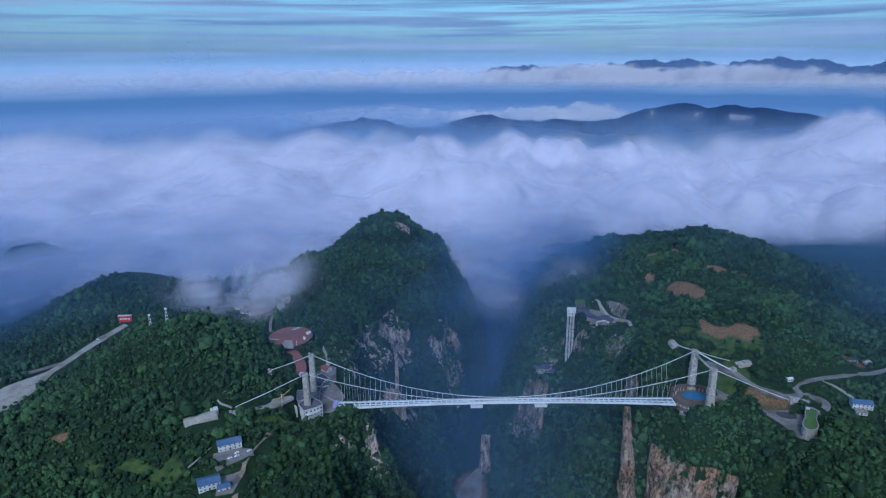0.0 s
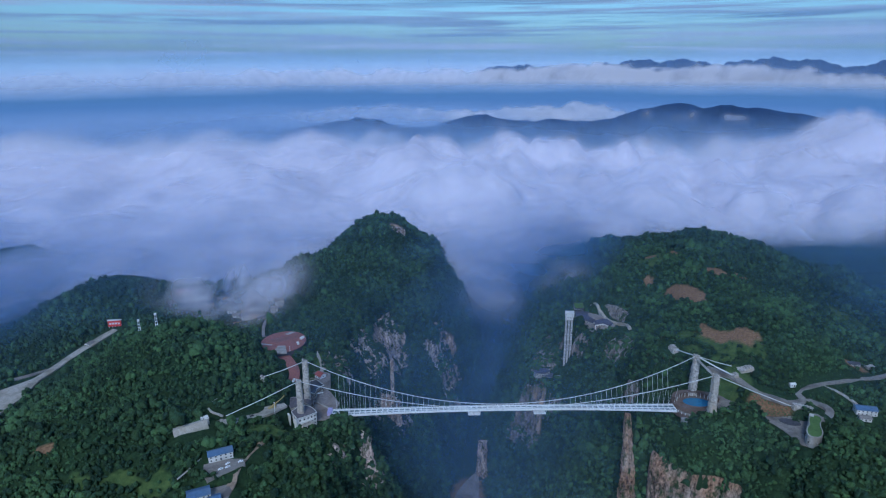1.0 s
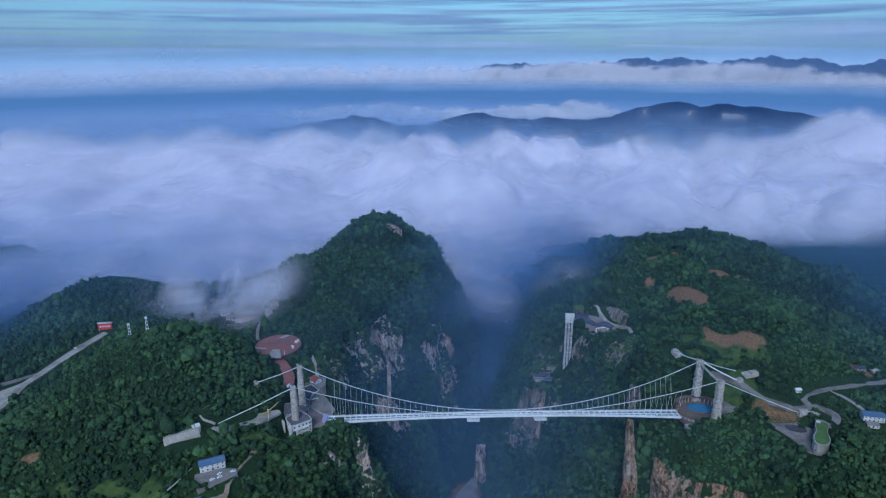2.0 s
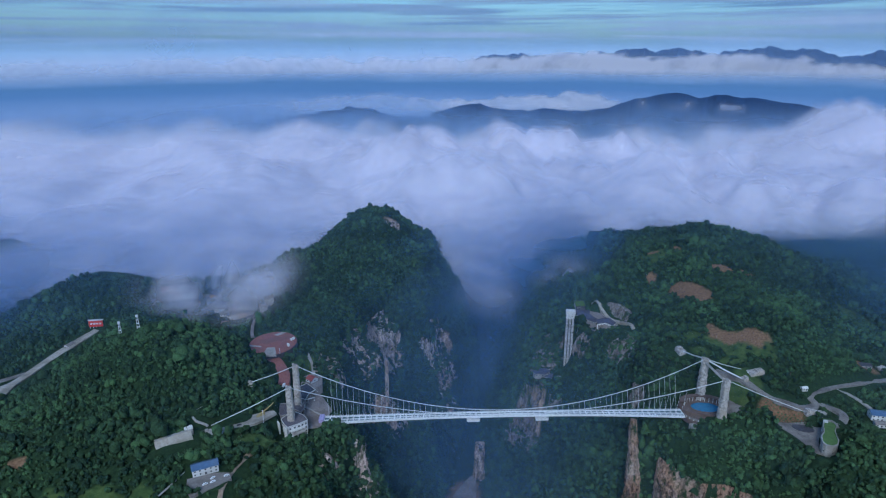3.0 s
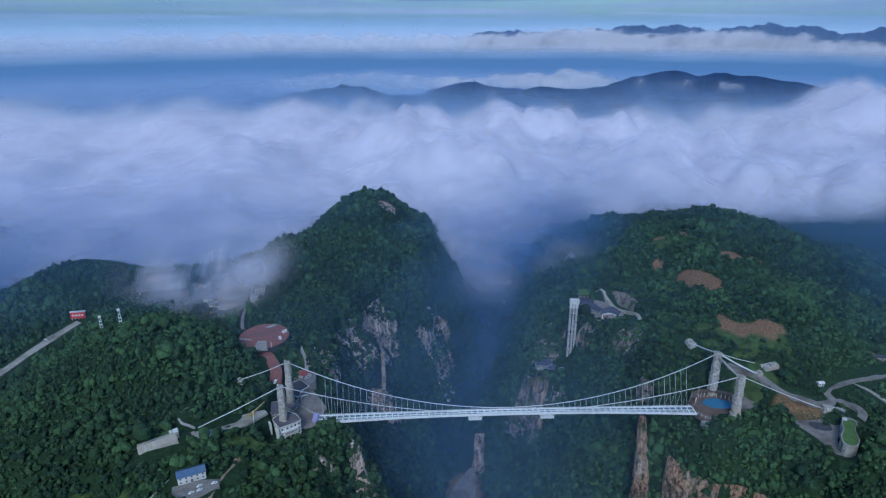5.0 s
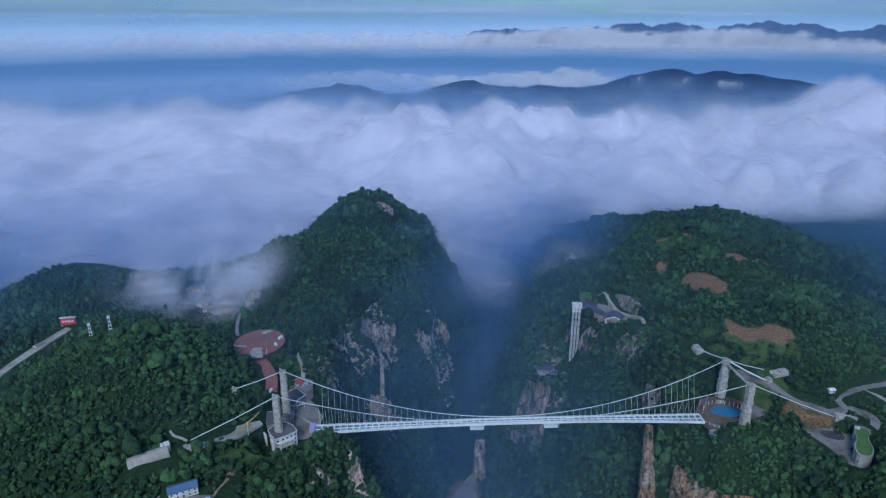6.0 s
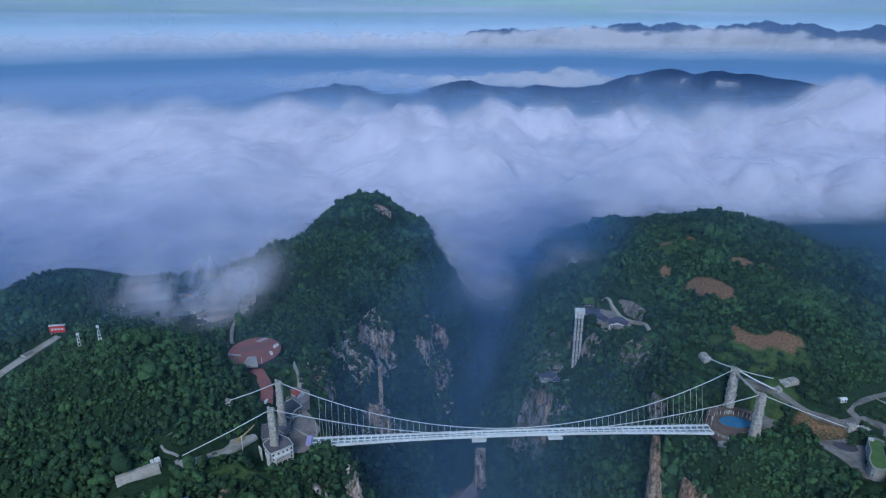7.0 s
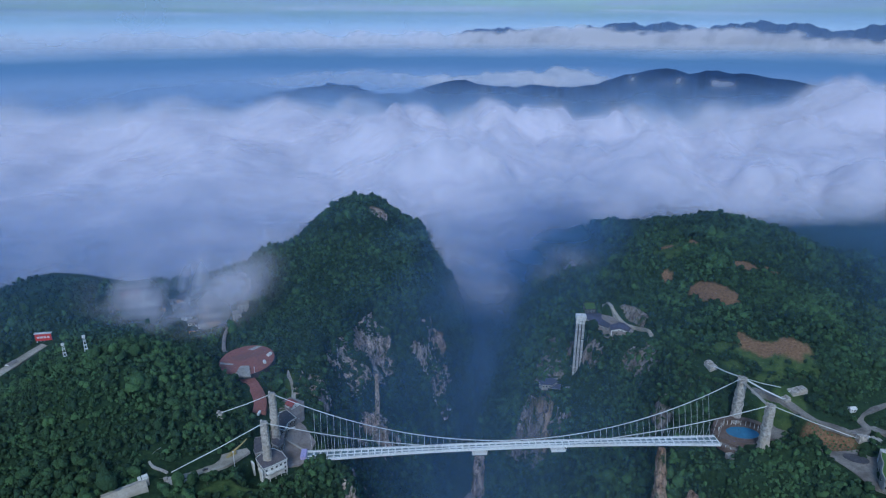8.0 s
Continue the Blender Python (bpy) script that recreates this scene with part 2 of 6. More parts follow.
hill(278, 196, 2.6, 48, 48)
hill(292, 78, -14.7, 48, 48)
hill(250, 264, -9.9, 48, 48)
hill(335, 239, 18.2, 48, 48)
hill(172, 137, -6.3, 48, 48)
hill(206, 64, 1.5, 48, 48)
hill(360, 436, -9.0, 48, 48)
hill(280, 16, 17.3, 48, 48)
hill(169, -52, -12.9, 48, 48)
hill(199, -94, 15.4, 48, 48)
hill(353, 74, 28.3, 48, 48)
hill(458, 99, -17.8, 48, 48)
hill(560, 255, -26.1, 70, 70)
hill(382, 18, -16.4, 48, 48)
hill(311, 646, 56.0, 80, 48)
hill(225, 690, 40.0, 60, 50)
hill(-257, -148, 7.1, 48, 48)
hill(-235, 62, -7.6, 48, 48)
hill(-330, 200, -21.9, 48, 48)
hill(-380, 190, -3.3, 48, 48)
hill(-560, -20, 3.5, 70, 70)
hill(-520, 120, -2.8, 70, 70)
hill(620, 330, 12.6, 70, 70)
hill(690, 430, -19.0, 70, 70)
hill(-215, 300, -12.8, 48, 48)
hill(-230, 400, -10.7, 48, 48)
hill(-232, 590, 12.0, 30, 50)
hill(-235, 480, 11.4, 48, 48)
hill(820, 720, 50, 170, 80)
hill(480, 790, 62, 80, 50)
hill(-800, 320, -50, 100, 120)
hill(-512, 0, -15, 42, 55)
# canyon walls: where each wall stands at four heights, along the canyon
ALONG = (-700, -350, -200, -150, -110, -85, -60, -35, -20, 0, 30, 70, 105, 140, 190, 227, 260, 290, 325, 380, 430, 462, 500, 560, 700, 1100)
LEFT_RIM = (-150, -125, -150, -165, -178, -186, -180, -160, -164, -180, -187, -189, -187, -190, -194, -186, -180, -172, -150, -118, -106, -88, -69, -67, -74, -80)
LEFT_110 = (-110, -90, -105, -115, -128, -136, -134, -116, -118, -136, -147, -152, -160, -156, -150, -145, -142, -138, -122, -76, -64, -45, -20, -20, -30, -60)
LEFT_220 = (-60, -40, -45, -50, -56, -62, -66, -68, -72, -80, -86, -90, -92, -90, -86, -84, -82, -80, -66, -38, -32, -4, 22, 26, 10, -30)
LEFT_LOW = (-20, -8, -8, -10, -12, -13, -14, -16, -17, -18, -20, -24, -26, -26, -26, -26, -26, -25, -22, -12, -8, 10, 32, 36, 20, -14)
ALONG_R = (-700, -350, -200, -150, -110, -85, -60, -35, -20, 0, 30, 70, 140, 180, 214, 245, 283, 317, 380, 450, 560, 700, 1100)
RIGHT_RIM = (470, 370, 304, 292, 288, 276, 246, 210, 190, 162, 160, 172, 176, 162, 132, 150, 190, 205, 230, 255, 280, 300, 320)
RIGHT_110 = (420, 320, 256, 246, 242, 237, 206, 178, 170, 158, 158, 144, 138, 100, 62, 70, 90, 88, 95, 112, 140, 150, 180)
RIGHT_220 = (400, 300, 246, 236, 232, 226, 194, 168, 162, 150, 138, 100, 84, 56, 36, 32, 34, 34, 44, 68, 88, 80, 80)
RIGHT_LOW = (150, 110, 80, 75, 72, 70, 60, 48, 42, 34, 34, 38, 34, 24, 16, 12, 8, 10, 20, 40, 54, 40, 20)
FLOOR = -335.0


def plateau(x, y):
    back = np.interp(x, (-900, -450, -330, -250, 0, 150, 300, 600, 900), (360, 360, 410, 660, 660, 540, 530, 470, 420))
    z = BASE - 95 * ease(0, 170, y - back)
    for hx, hy, rise, sx, sy in HILLS:
        z = z + rise * np.exp(-0.5 * ((x - hx) / sx) ** 2 - 0.5 * ((y - hy) / sy) ** 2)
    u, v = (x + 158) / np.where(x < -158, 92, 80), (y - 600) / 110
    dome = 17 - 8 * u ** 2 - 22 * u ** 4 - 6 * v ** 2
    near = np.exp(-((x + 156) / 110) ** 4 - ((y - 600) / 130) ** 4)
    z = z + near * (-6 * np.log(np.exp(np.clip(-z / 6, -30, 30)) + np.exp(np.clip(-dome / 6, -30, 30))) - z)
    return z - 95 * ease(900, 1400, np.abs(x + 60)) * (1 - ease(0, 170, y - back)) - 300 * ease(1200, 2500, y) + 3.0 * fbm(x, y, 60, 4, 5)


def wall(x, y, rim, mid, low, foot, side):
    """Height of a canyon wall; side +1 where it rises towards +x."""
    knots = [np.interp(y, ALONG_R if side > 0 else ALONG, k) * side for k in (foot, low, mid, rim)]
    bench = knots[2] + (0.08 if side > 0 else 0.14) * (knots[3] - knots[2])
    if side > 0:
        bench = np.maximum(bench, np.interp(y, (150, 176, 195, 222, 250, 300), (0, 126, 116, 114, 92, 40)))
    knots.insert(3, bench)
    ledge = np.interp(y, (-45, -22), (-76.0, -100.0)) if side > 0 else -100.0
    levels = (FLOOR, -220.0, -116.0, ledge, -36.0)
    u = x * side
    z = np.full_like(x, FLOOR)
    for (a, b), (za, zb) in zip(zip(knots, knots[1:]), zip(levels, levels[1:])):
        t = np.clip((u - a) / np.maximum(b - a, 1), 0, 1)
        z = z + (zb - za) * t
    return z + np.maximum(u - knots[-1], 0) * 2.2


PADS = []


def pad(x, y, z, rx, ry, turn=0.0, soft=0.45):
    """A levelled place: an oval of ground brought to one height."""
    PADS.append((x, y, z, rx, ry, math.cos(radians(turn)), math.sin(radians(turn)), soft))


pad(-198, 4, -38.5, 22, 44)
pad(-212, -46, -36.5, 17, 14, 28)
pad(-261, 123, -22, 30, 33)
pad(219, -6, -36.5, 30, 26)
pad(246, -20, -35.5, 18, 16)
pad(160, 210, -29.5, 36, 17, -38)
pad(98, 200, -111, 18, 12, -20, 0.3)
pad(-260, -133, -17.0, 17, 14, 24)
pad(-255, -164, -23.5, 18, 15, 24)
pad(307, -71, -36, 14, 27, -33)
pad(290, -54, -36, 20, 30)
pad(388, -32, -36.5, 15, 11)
pad(-20, 192, -300, 30, 46, 0, 0.6)
pad(190, -13, -50, 18, 18, 0, 0.3)


def height(x, y):
    x, y = np.asarray(x, float), np.asarray(y, float)
    wx = x + 9 * fbm(x, y, 70, 3, 11) + 4.5 * fbm(x, y, 16, 3, 12)
    wy = y + 9 * fbm(x, y, 60, 3, 21)
    left = wall(wx, wy, LEFT_RIM, LEFT_110, LEFT_220, LEFT_LOW, -1)
    right = wall(wx, wy, RIGHT_RIM, RIGHT_110, RIGHT_220, RIGHT_LOW, 1)
    inside = np.where(wx < 0.5 * (np.interp(wy, ALONG, LEFT_LOW) + np.interp(wy, ALONG_R, RIGHT_LOW)), left, right)
    ledge = 5.0 * np.sin(inside / 9.0 + 2 * fbm(x, y, 90, 2, 31)) * ease(-330, -300, inside)
    z = np.minimum(plateau(x, y), inside + ledge)
    for px, py, pz, rx, ry, c, s, soft in PADS:
        u, v = ((x - px) * c + (y - py) * s) / rx, (-(x - px) * s + (y - py) * c) / ry
        z = z + (pz - z) * (1 - ease(1.0, 1.0 + soft, np.sqrt(u * u + v * v)))
    return z


def h(x, y):
    return float(height(np.array([x]), np.array([y]))[0])


def blob(x, y, cx, cy, rx, ry, turn=0.0, seed=0, rag=0.35):
    """1 inside a ragged oval, 0 outside."""
    c, s = math.cos(radians(turn)), math.sin(radians(turn))
    u, v = ((x - cx) * c + (y - cy) * s) / rx, (-(x - cx) * s + (y - cy) * c) / ry
    return 1 - ease(0.85, 1.1, np.sqrt(u * u + v * v) + rag * fbm(x, y, 18, 3, 40 + seed))


# bare rock faces on the canyon walls: side, stretch along the canyon, heights, seed, how proud, how ragged
FACES = []


def rock_stretch(*args):
    FACES.append(args)


rock_stretch(1, -82, -16, -270, -86, 701, 6.0, 0.5)
rock_stretch(1, 108, 166, -62, -26, 705, 2.6, 0.9)
rock_stretch(1, 212, 306, -116, -46, 706, 2.6, 0.8)
rock_stretch(1, 184, 208, -82, -44, 709, 2.6, 0.9)
rock_stretch(1, 172, 222, -225, -132, 707, 3.0, 0.9)
rock_stretch(1, 26, 64, -64, -28, 708, 2.6, 0.9)
rock_stretch(-1, 80, 116, -66, -26, 710, 3.6, 0.6)
rock_stretch(-1, 166, 232, -96, -42, 711, 3.4, 1.1)
rock_stretch(-1, 248, 330, -146, -62, 712, 3.8, 1.2)
rock_stretch(-1, 350, 448, -262, -126, 713, 3.4, 1.2)
rock_stretch(-1, 132, 200, -185, -116, 716, 3.0, 0.7)
rock_stretch(-1, -88, -56, -62, -34, 717, 3.2, 0.7)
rock_stretch(-1, -66, -30, -100, -44, 718, 3.0, 0.7)
rock_stretch(-1, -8, 62, -156, -108, 719, 3.0, 0.9)


def face_border(y, z, face):
    """How far inside a rock face a place on its wall lies; below 0 it is outside."""
    side, y0, y1, z0, z1, seed, proud, ragged = face
    u, v = (y - y0) / (y1 - y0), (z - z0) / (z1 - z0)
    return np.minimum(np.minimum(u, 1 - u) * 3.2, np.minimum(v, 1 - v) * 3.2) + 0.55 * ragged * fbm(y, z, 26, 4, seed) + 0.15


SOIL, BARE, LAWN, CLEAR = [], [], [], []


def soil(*args):
    SOIL.append(args)


def lawn(*args):
    LAWN.append(args)


def clearing(*args):
    CLEAR.append(args)


def bare(*args):
    BARE.append(args)


soil(279, 196, 16, 36, 14, 0, 0.25)
soil(344, 254, 19, 14, 0, 1, 0.4)
soil(282, 77, 34, 15, -32, 2, 0.45)
soil(277, 342, 9, 6, 0, 3)
soil(255, 280, 6, 10, 0, 4)
soil(286, -25, 25, 10, -13, 5, 0.12)
soil(450, 80, 20, 13, 20, 6)
soil(-418.6, -117.2, 12, 6, 0, 7)
soil(-22, 184, 26, 42, 0, 8, 0.3)
soil(316, 346, 5, 11, 0, 9)
soil(388, 262, 10, 6, 0, 44)
lawn(552, 245, 22, 36, 15, 10)
lawn(272, 64, 46, 24, -20, 11, 0.5)
lawn(-216, 88, 10, 22, 0, 12)
lawn(262, 6, 22, 16, 0, 13)
lawn(-226, -70, 22, 10, 20, 14)
lawn(-336.6, -143.3, 32, 15, 8, 15, 1.1)
lawn(288, 328, 34, 26, 0, 16, 0.5)
clearing(292, -98, 14, 9, 0, 38, 0.1)
clearing(-138, 578, 24, 14, 0, 39, 0.2)
clearing(287, -27, 31, 14, -13, 36, 0.1)
clearing(121, 202, 9, 10, 0, 34, 0.1)
clearing(-20, 188, 30, 48, 0, 35, 0.3)
clearing(-200, 8, 30, 48, 0, 17, 0.1)
clearing(-212, -46, 18, 15, 28, 18, 0.1)
clearing(222, -2, 31, 24, 0, 19, 0.1)
clearing(-296, -96, 21, 13, 33, 46, 0.12)
clearing(-261, 123, 32, 35, 0, 20, 0.05)
clearing(306, -71, 15, 30, -33, 21, 0.1)
clearing(289, -56, 16, 30, 0, 37, 0.1)
clearing(388, -34, 20, 14, 0, 22, 0.1)
clearing(-263.3, -124, 20, 18, 0, 23, 0.1)
clearing(-261.4, -162.6, 20, 18, 0, 24, 0.1)
clearing(160, 210, 40, 20, -38, 25, 0.1)
clearing(-5, 232, 16, 22, 0, 26, 0.2)
clearing(98, 200, 18, 12, 0, 27, 0.1)
clearing(-370, 268, 78, 34, 0, 28, 0.7)
clearing(222, 13, 12, 12, 0, 29, 0.1)
clearing(327, 4, 8, 6, 0, 30, 0.1)
clearing(450, 78, 20, 13, 20, 31, 0.2)
bare(-137, 585, 9, 20, 12, 13)
bare(-150, 270, -90, 26, 34, 40)
bare(-128, 165, -120, 24, 24, 44)
bare(-66, 452, -200, 30, 44, 44)
bare(-150, -25, -84, 20, 26, 26)
bare(102, 212, -70, 14, 26, 22)
bare(70, 196, -175, 18, 20, 40)


def mask(kind, x, y):
    total = np.zeros_like(x)
    for args in kind:
        total = np.maximum(total, blob(x, y, *args))
    return total


def rock_mask(x, y, z, slope):
    total = np.zeros_like(x)
    for cx, cy, cz, rx, ry, rz in BARE:
        r = np.sqrt(((x - cx) / rx) ** 2 + ((y - cy) / ry) ** 2 + ((z - cz) / rz) ** 2)
        rag = 0.55 * fbm(x + 0.3 * z, y + 0.7 * z, 22, 4, 60)
        total = np.maximum(total, 1 - ease(0.85, 1.1, r + rag))
    return total


def graded(a, b, lo, hi, fine, coarse):
    """Stations from lo to hi, fine between a and b and ever wider outside."""
    mid = list(np.arange(a, b, fine))
    out, step, v = [], fine, mid[-1]
    while v < hi:
        step = min(step * 1.12, coarse)
        v += step
        out.append(min(v, hi))
    back, step, v = [], fine, mid[0]
    while v > lo:
        step = min(step * 1.12, coarse)
        v -= step
        back.append(max(v, lo))
    return np.array(back[::-1] + mid + out)


def sheet(name, xs, ys, zs, mat, attributes, smooth=True):
    """A sheet over a grid of stations."""
    nx, ny = len(xs), len(ys)
    gx, gy = np.meshgrid(xs, ys)
    co = np.stack([gx, gy, zs], -1).reshape(-1, 3)
    i = np.arange((nx - 1) * (ny - 1))
    v = (i // (nx - 1)) * nx + i % (nx - 1)
    quads = np.stack([v, v + 1, v + 1 + nx, v + nx], -1)
    me = bpy.data.meshes.new(name)
    me.vertices.add(len(co))
    me.vertices.foreach_set("co", co.ravel())
    me.loops.add(quads.size)
    me.loops.foreach_set("vertex_index", quads.ravel())
    me.polygons.add(len(quads))
    me.polygons.foreach_set("loop_start", np.arange(0, quads.size, 4))
    me.polygons.foreach_set("use_smooth", np.full(len(quads), smooth))
    me.update()
    for key, values in attributes.items():
        me.attributes.new(key, "FLOAT", "POINT").data.foreach_set("value", np.ascontiguousarray(values, np.float32).ravel())
    me.materials.append(mat)
    return new(name, me)


def build_ground():
    xs = graded(-470, 480, -4700, 4600, 3.4, 160)
    ys = graded(-230, 520, -1500, 4250, 3.4, 160)
    gx, gy = np.meshgrid(xs, ys)
    z = height(gx, gy)
    zy, zx = np.gradient(z)
    slope = np.hypot(zx / np.gradient(xs)[None, :], zy / np.gradient(ys)[:, None])
    rock = rock_mask(gx, gy, z, slope)
    ob = sheet("ground", xs, ys, z, MAT_GROUND, {"rock": rock, "soil": mask(SOIL, gx, gy), "grass": mask(LAWN, gx, gy)})
    return tagged(ob, "wooded karst plateau cut by a deep limestone canyon", "ground", kind="structure")


ground = build_ground()

# ---------------------------------------------------------------- the forest


def crown_shapes(lumps, count, seed):
    """Ragged broadleaf crowns about 1 high and 1 across, each of several lumps of foliage, open below."""
    rng = np.random.default_rng(seed)
    made = []
    for k in range(count):
        bm = bmesh.new()
        for j in range(lumps):
            a = 2 * np.pi * j / lumps + rng.uniform(-0.5, 0.5)
            r = rng.uniform(0.24, 0.36) if lumps > 1 else 0.46
            out = rng.uniform(0.14, 0.3) if j and lumps > 1 else 0.03
            c = (out * np.cos(a), out * np.sin(a), rng.uniform(0.4, 0.62) if j else 0.62)
            turn = Euler(rng.uniform(0, 6.28, 3)).to_matrix().to_4x4()
            vs = bmesh.ops.create_icosphere(bm, subdivisions=1, radius=1.0, matrix=turn)["verts"]
            for v in vs:
                q = r * rng.uniform(0.62, 1.32)
                v.co = (c[0] + v.co.x * q, c[1] + v.co.y * q, c[2] + v.co.z * q * rng.uniform(0.8, 1.15))
        bm.normal_update()
        low = [f for f in bm.faces if f.normal.z < -0.4 or f.calc_center_median().z < 0.1]
        bmesh.ops.delete(bm, geom=low, context="FACES")
        bmesh.ops.delete(bm, geom=[v for v in bm.verts if not v.link_faces], context="VERTS")
        bm.verts.index_update()
        made.append((np.array([v.co[:] for v in bm.verts]), np.array([[v.index for v in f.verts] for f in bm.faces])))
        bm.free()
    return made


def forest(name, pos, size, tall, tint, shapes, seed, label):
    rng = np.random.default_rng(seed)
    which = rng.integers(0, len(shapes), len(pos))
    all_co, all_tri, all_tint, base = [], [], [], 0
    for k, (co, tri) in enumerate(shapes):
        sel = np.where(which == k)[0]
        if not len(sel):
            continue
        a = rng.uniform(0, 2 * np.pi, len(sel))
        c, s = np.cos(a)[:, None], np.sin(a)[:, None]
        x = (co[None, :, 0] * c - co[None, :, 1] * s) * size[sel][:, None] + pos[sel, 0][:, None]
        y = (co[None, :, 0] * s + co[None, :, 1] * c) * size[sel][:, None] + pos[sel, 1][:, None]
        z = co[None, :, 2] * tall[sel][:, None] + pos[sel, 2][:, None]
        t = np.repeat(tint[sel][:, None], len(co), 1) + rng.uniform(-0.13, 0.13, (len(sel), len(co)))
        all_co.append(np.stack([x, y, z], -1).reshape(-1, 3))
        all_tint.append(t.ravel())
        all_tri.append((tri[None] + (np.arange(len(sel)) * len(co))[:, None, None] + base).reshape(-1, 3))
        base += len(sel) * len(co)
    co, tri, tn = np.concatenate(all_co), np.concatenate(all_tri), np.concatenate(all_tint)
    me = bpy.data.meshes.new(name)
    me.vertices.add(len(co))
    me.vertices.foreach_set("co", co.ravel())
    me.loops.add(tri.size)
    me.loops.foreach_set("vertex_index", tri.ravel().astype(np.int32))
    me.polygons.add(len(tri))
    me.polygons.foreach_set("loop_start", np.arange(0, tri.size, 3))
    me.update()
    me.attributes.new("tint", "FLOAT", "POINT").data.foreach_set("value", tn.astype(np.float32))
    me.materials.append(MAT_LEAF)
    return tagged(new(name, me), label, "forest", kind="stuff")


def scatter(x0, x1, y0, y1, per, seed):
    """Places for trees: thicker on steep ground, none on rock, soil, lawns and cleared places."""
    rng = np.random.default_rng(seed)
    count = int((x1 - x0) * (y1 - y0) / per * 3.2)
    x, y = rng.uniform(x0, x1, count), rng.uniform(y0, y1, count)
    keep = np.abs(x + 75) < 0.78 * (y + 690) + 40
    x, y = x[keep], y[keep]
    z, e = height(x, y), 1.5
    zx, zy = (height(x + e, y) - z) / e, (height(x, y + e) - z) / e
    slope = np.hypot(zx, zy)
    out = 2.4 * ease(0.7, 2.4, slope) / np.maximum(slope, 0.1)
    x, y = x - out * zx, y - out * zy
    keep = rng.uniform(0, 3.2, len(x)) < np.minimum(np.sqrt(1 + slope ** 2), 3.2)
    keep &= rock_mask(x, y, z, slope) < 0.45 + 0.12 * rng.uniform(-1, 1, len(x))
    bushes = rng.uniform(0, 1, len(x)) < 0.14
    open_ground = np.maximum(np.maximum(mask(SOIL, x, y), mask(CLEAR, x, y)), mask(LAWN, x, y) * ~bushes)
    keep &= open_ground < 0.4
    keep &= (slope < 4.2) & (z > FLOOR + 6)
    for line, half in LANES:
        keep &= off_lane(x, y, line) > half
    return x[keep], y[keep], z[keep], slope[keep], rng


def off_lane(x, y, line):
    best = np.full(len(x), 1e9)
    for (ax, ay), (bx, by) in zip(line, line[1:]):
        dx, dy = bx - ax, by - ay
        t = np.clip(((x - ax) * dx + (y - ay) * dy) / (dx * dx + dy * dy), 0, 1)
        best = np.minimum(best, np.hypot(x - ax - t * dx, y - ay - t * dy))
    return best


LANES = []


def lane(half, *points):
    LANES.append((points, half))


lane(24, (-600, -70), (-572, -20), (-556, 20))
lane(15, (-556, 20), (-543, 58), (-522, 134), (-502, 186))
lane(6, (-640, 20), (-560, 74), (-540, 90))
lane(12, (-286, -67), (-265, -58), (-246, -45), (-226, -29))
lane(4, (-278, -66), (-291, -60), (-297, -51), (-291, -41))
lane(8, (-245.9, -203.1), (-244, -174.2), (-245.9, -132.7), (-230.5, -104.7))
lane(13, (-256, 94), (-240, 70), (-231, 36))
lane(7, (-286, 144), (-303, 186), (-310, 222), (-300, 276))
lane(4, (-205, 70), (-220, 120))
lane(10, (240, 28), (261, 13), (269, 0), (281, -11), (312, -22), (328, -16))
lane(9, (328, -16), (329, -4), (353, 12), (403, 32), (482, 67), (640, 110))
lane(8, (330, -5), (350, -21), (350, -30), (330, -51))
lane(4, (372, 20), (389, 14), (402, -8))
lane(11, (165, 256), (174, 218), (190, 192), (197, 168))
lane(9, (178, 232), (196, 200))
lane(5, (-276.9, -74.6), (-274, -70.7))
lane(13, (211, 65), (213, 56))
lane(8, (272, 18), (290, 22))
lane(9, (-510, 186), (-496, 188))


def wall_scatter(side, y0, y1, z0, z1, per, seed):
    """Places for trees that cling to a canyon wall."""
    rng = np.random.default_rng(seed)
    n = int((y1 - y0) * (z1 - z0) / per)
    y, z = rng.uniform(y0, y1, n), rng.uniform(z0, z1, n)
    stations = ALONG_R if side > 0 else ALONG
    a = np.interp(y, stations, RIGHT_LOW if side > 0 else LEFT_LOW) - 6.0 * side
    b = np.interp(y, stations, RIGHT_RIM if side > 0 else LEFT_RIM) + 14.0 * side
    for _ in range(14):
        mid = (a + b) / 2
        low = height(mid, y) < z
        a, b = np.where(low, mid, a), np.where(low, b, mid)
    x, e = (a + b) / 2, 1.5
    z = height(x, y)
    slope = np.hypot((height(x + e, y) - z) / e, (height(x, y + e) - z) / e)
    keep = (slope > 2.2) & (rock_mask(x, y, z, slope) < 0.4 + 0.15 * rng.uniform(-1, 1, n)) & (mask(CLEAR, x, y) < 0.5)
    for face in FACES:
        if face[0] == side:
            keep &= (face_border(y, z, face) < 0.12 + 0.2 * rng.uniform(-1, 1, n)) | (rng.uniform(0, 1, n) < 0.14)
    return x[keep] - 0.8 * side, y[keep], z[keep], slope[keep], rng


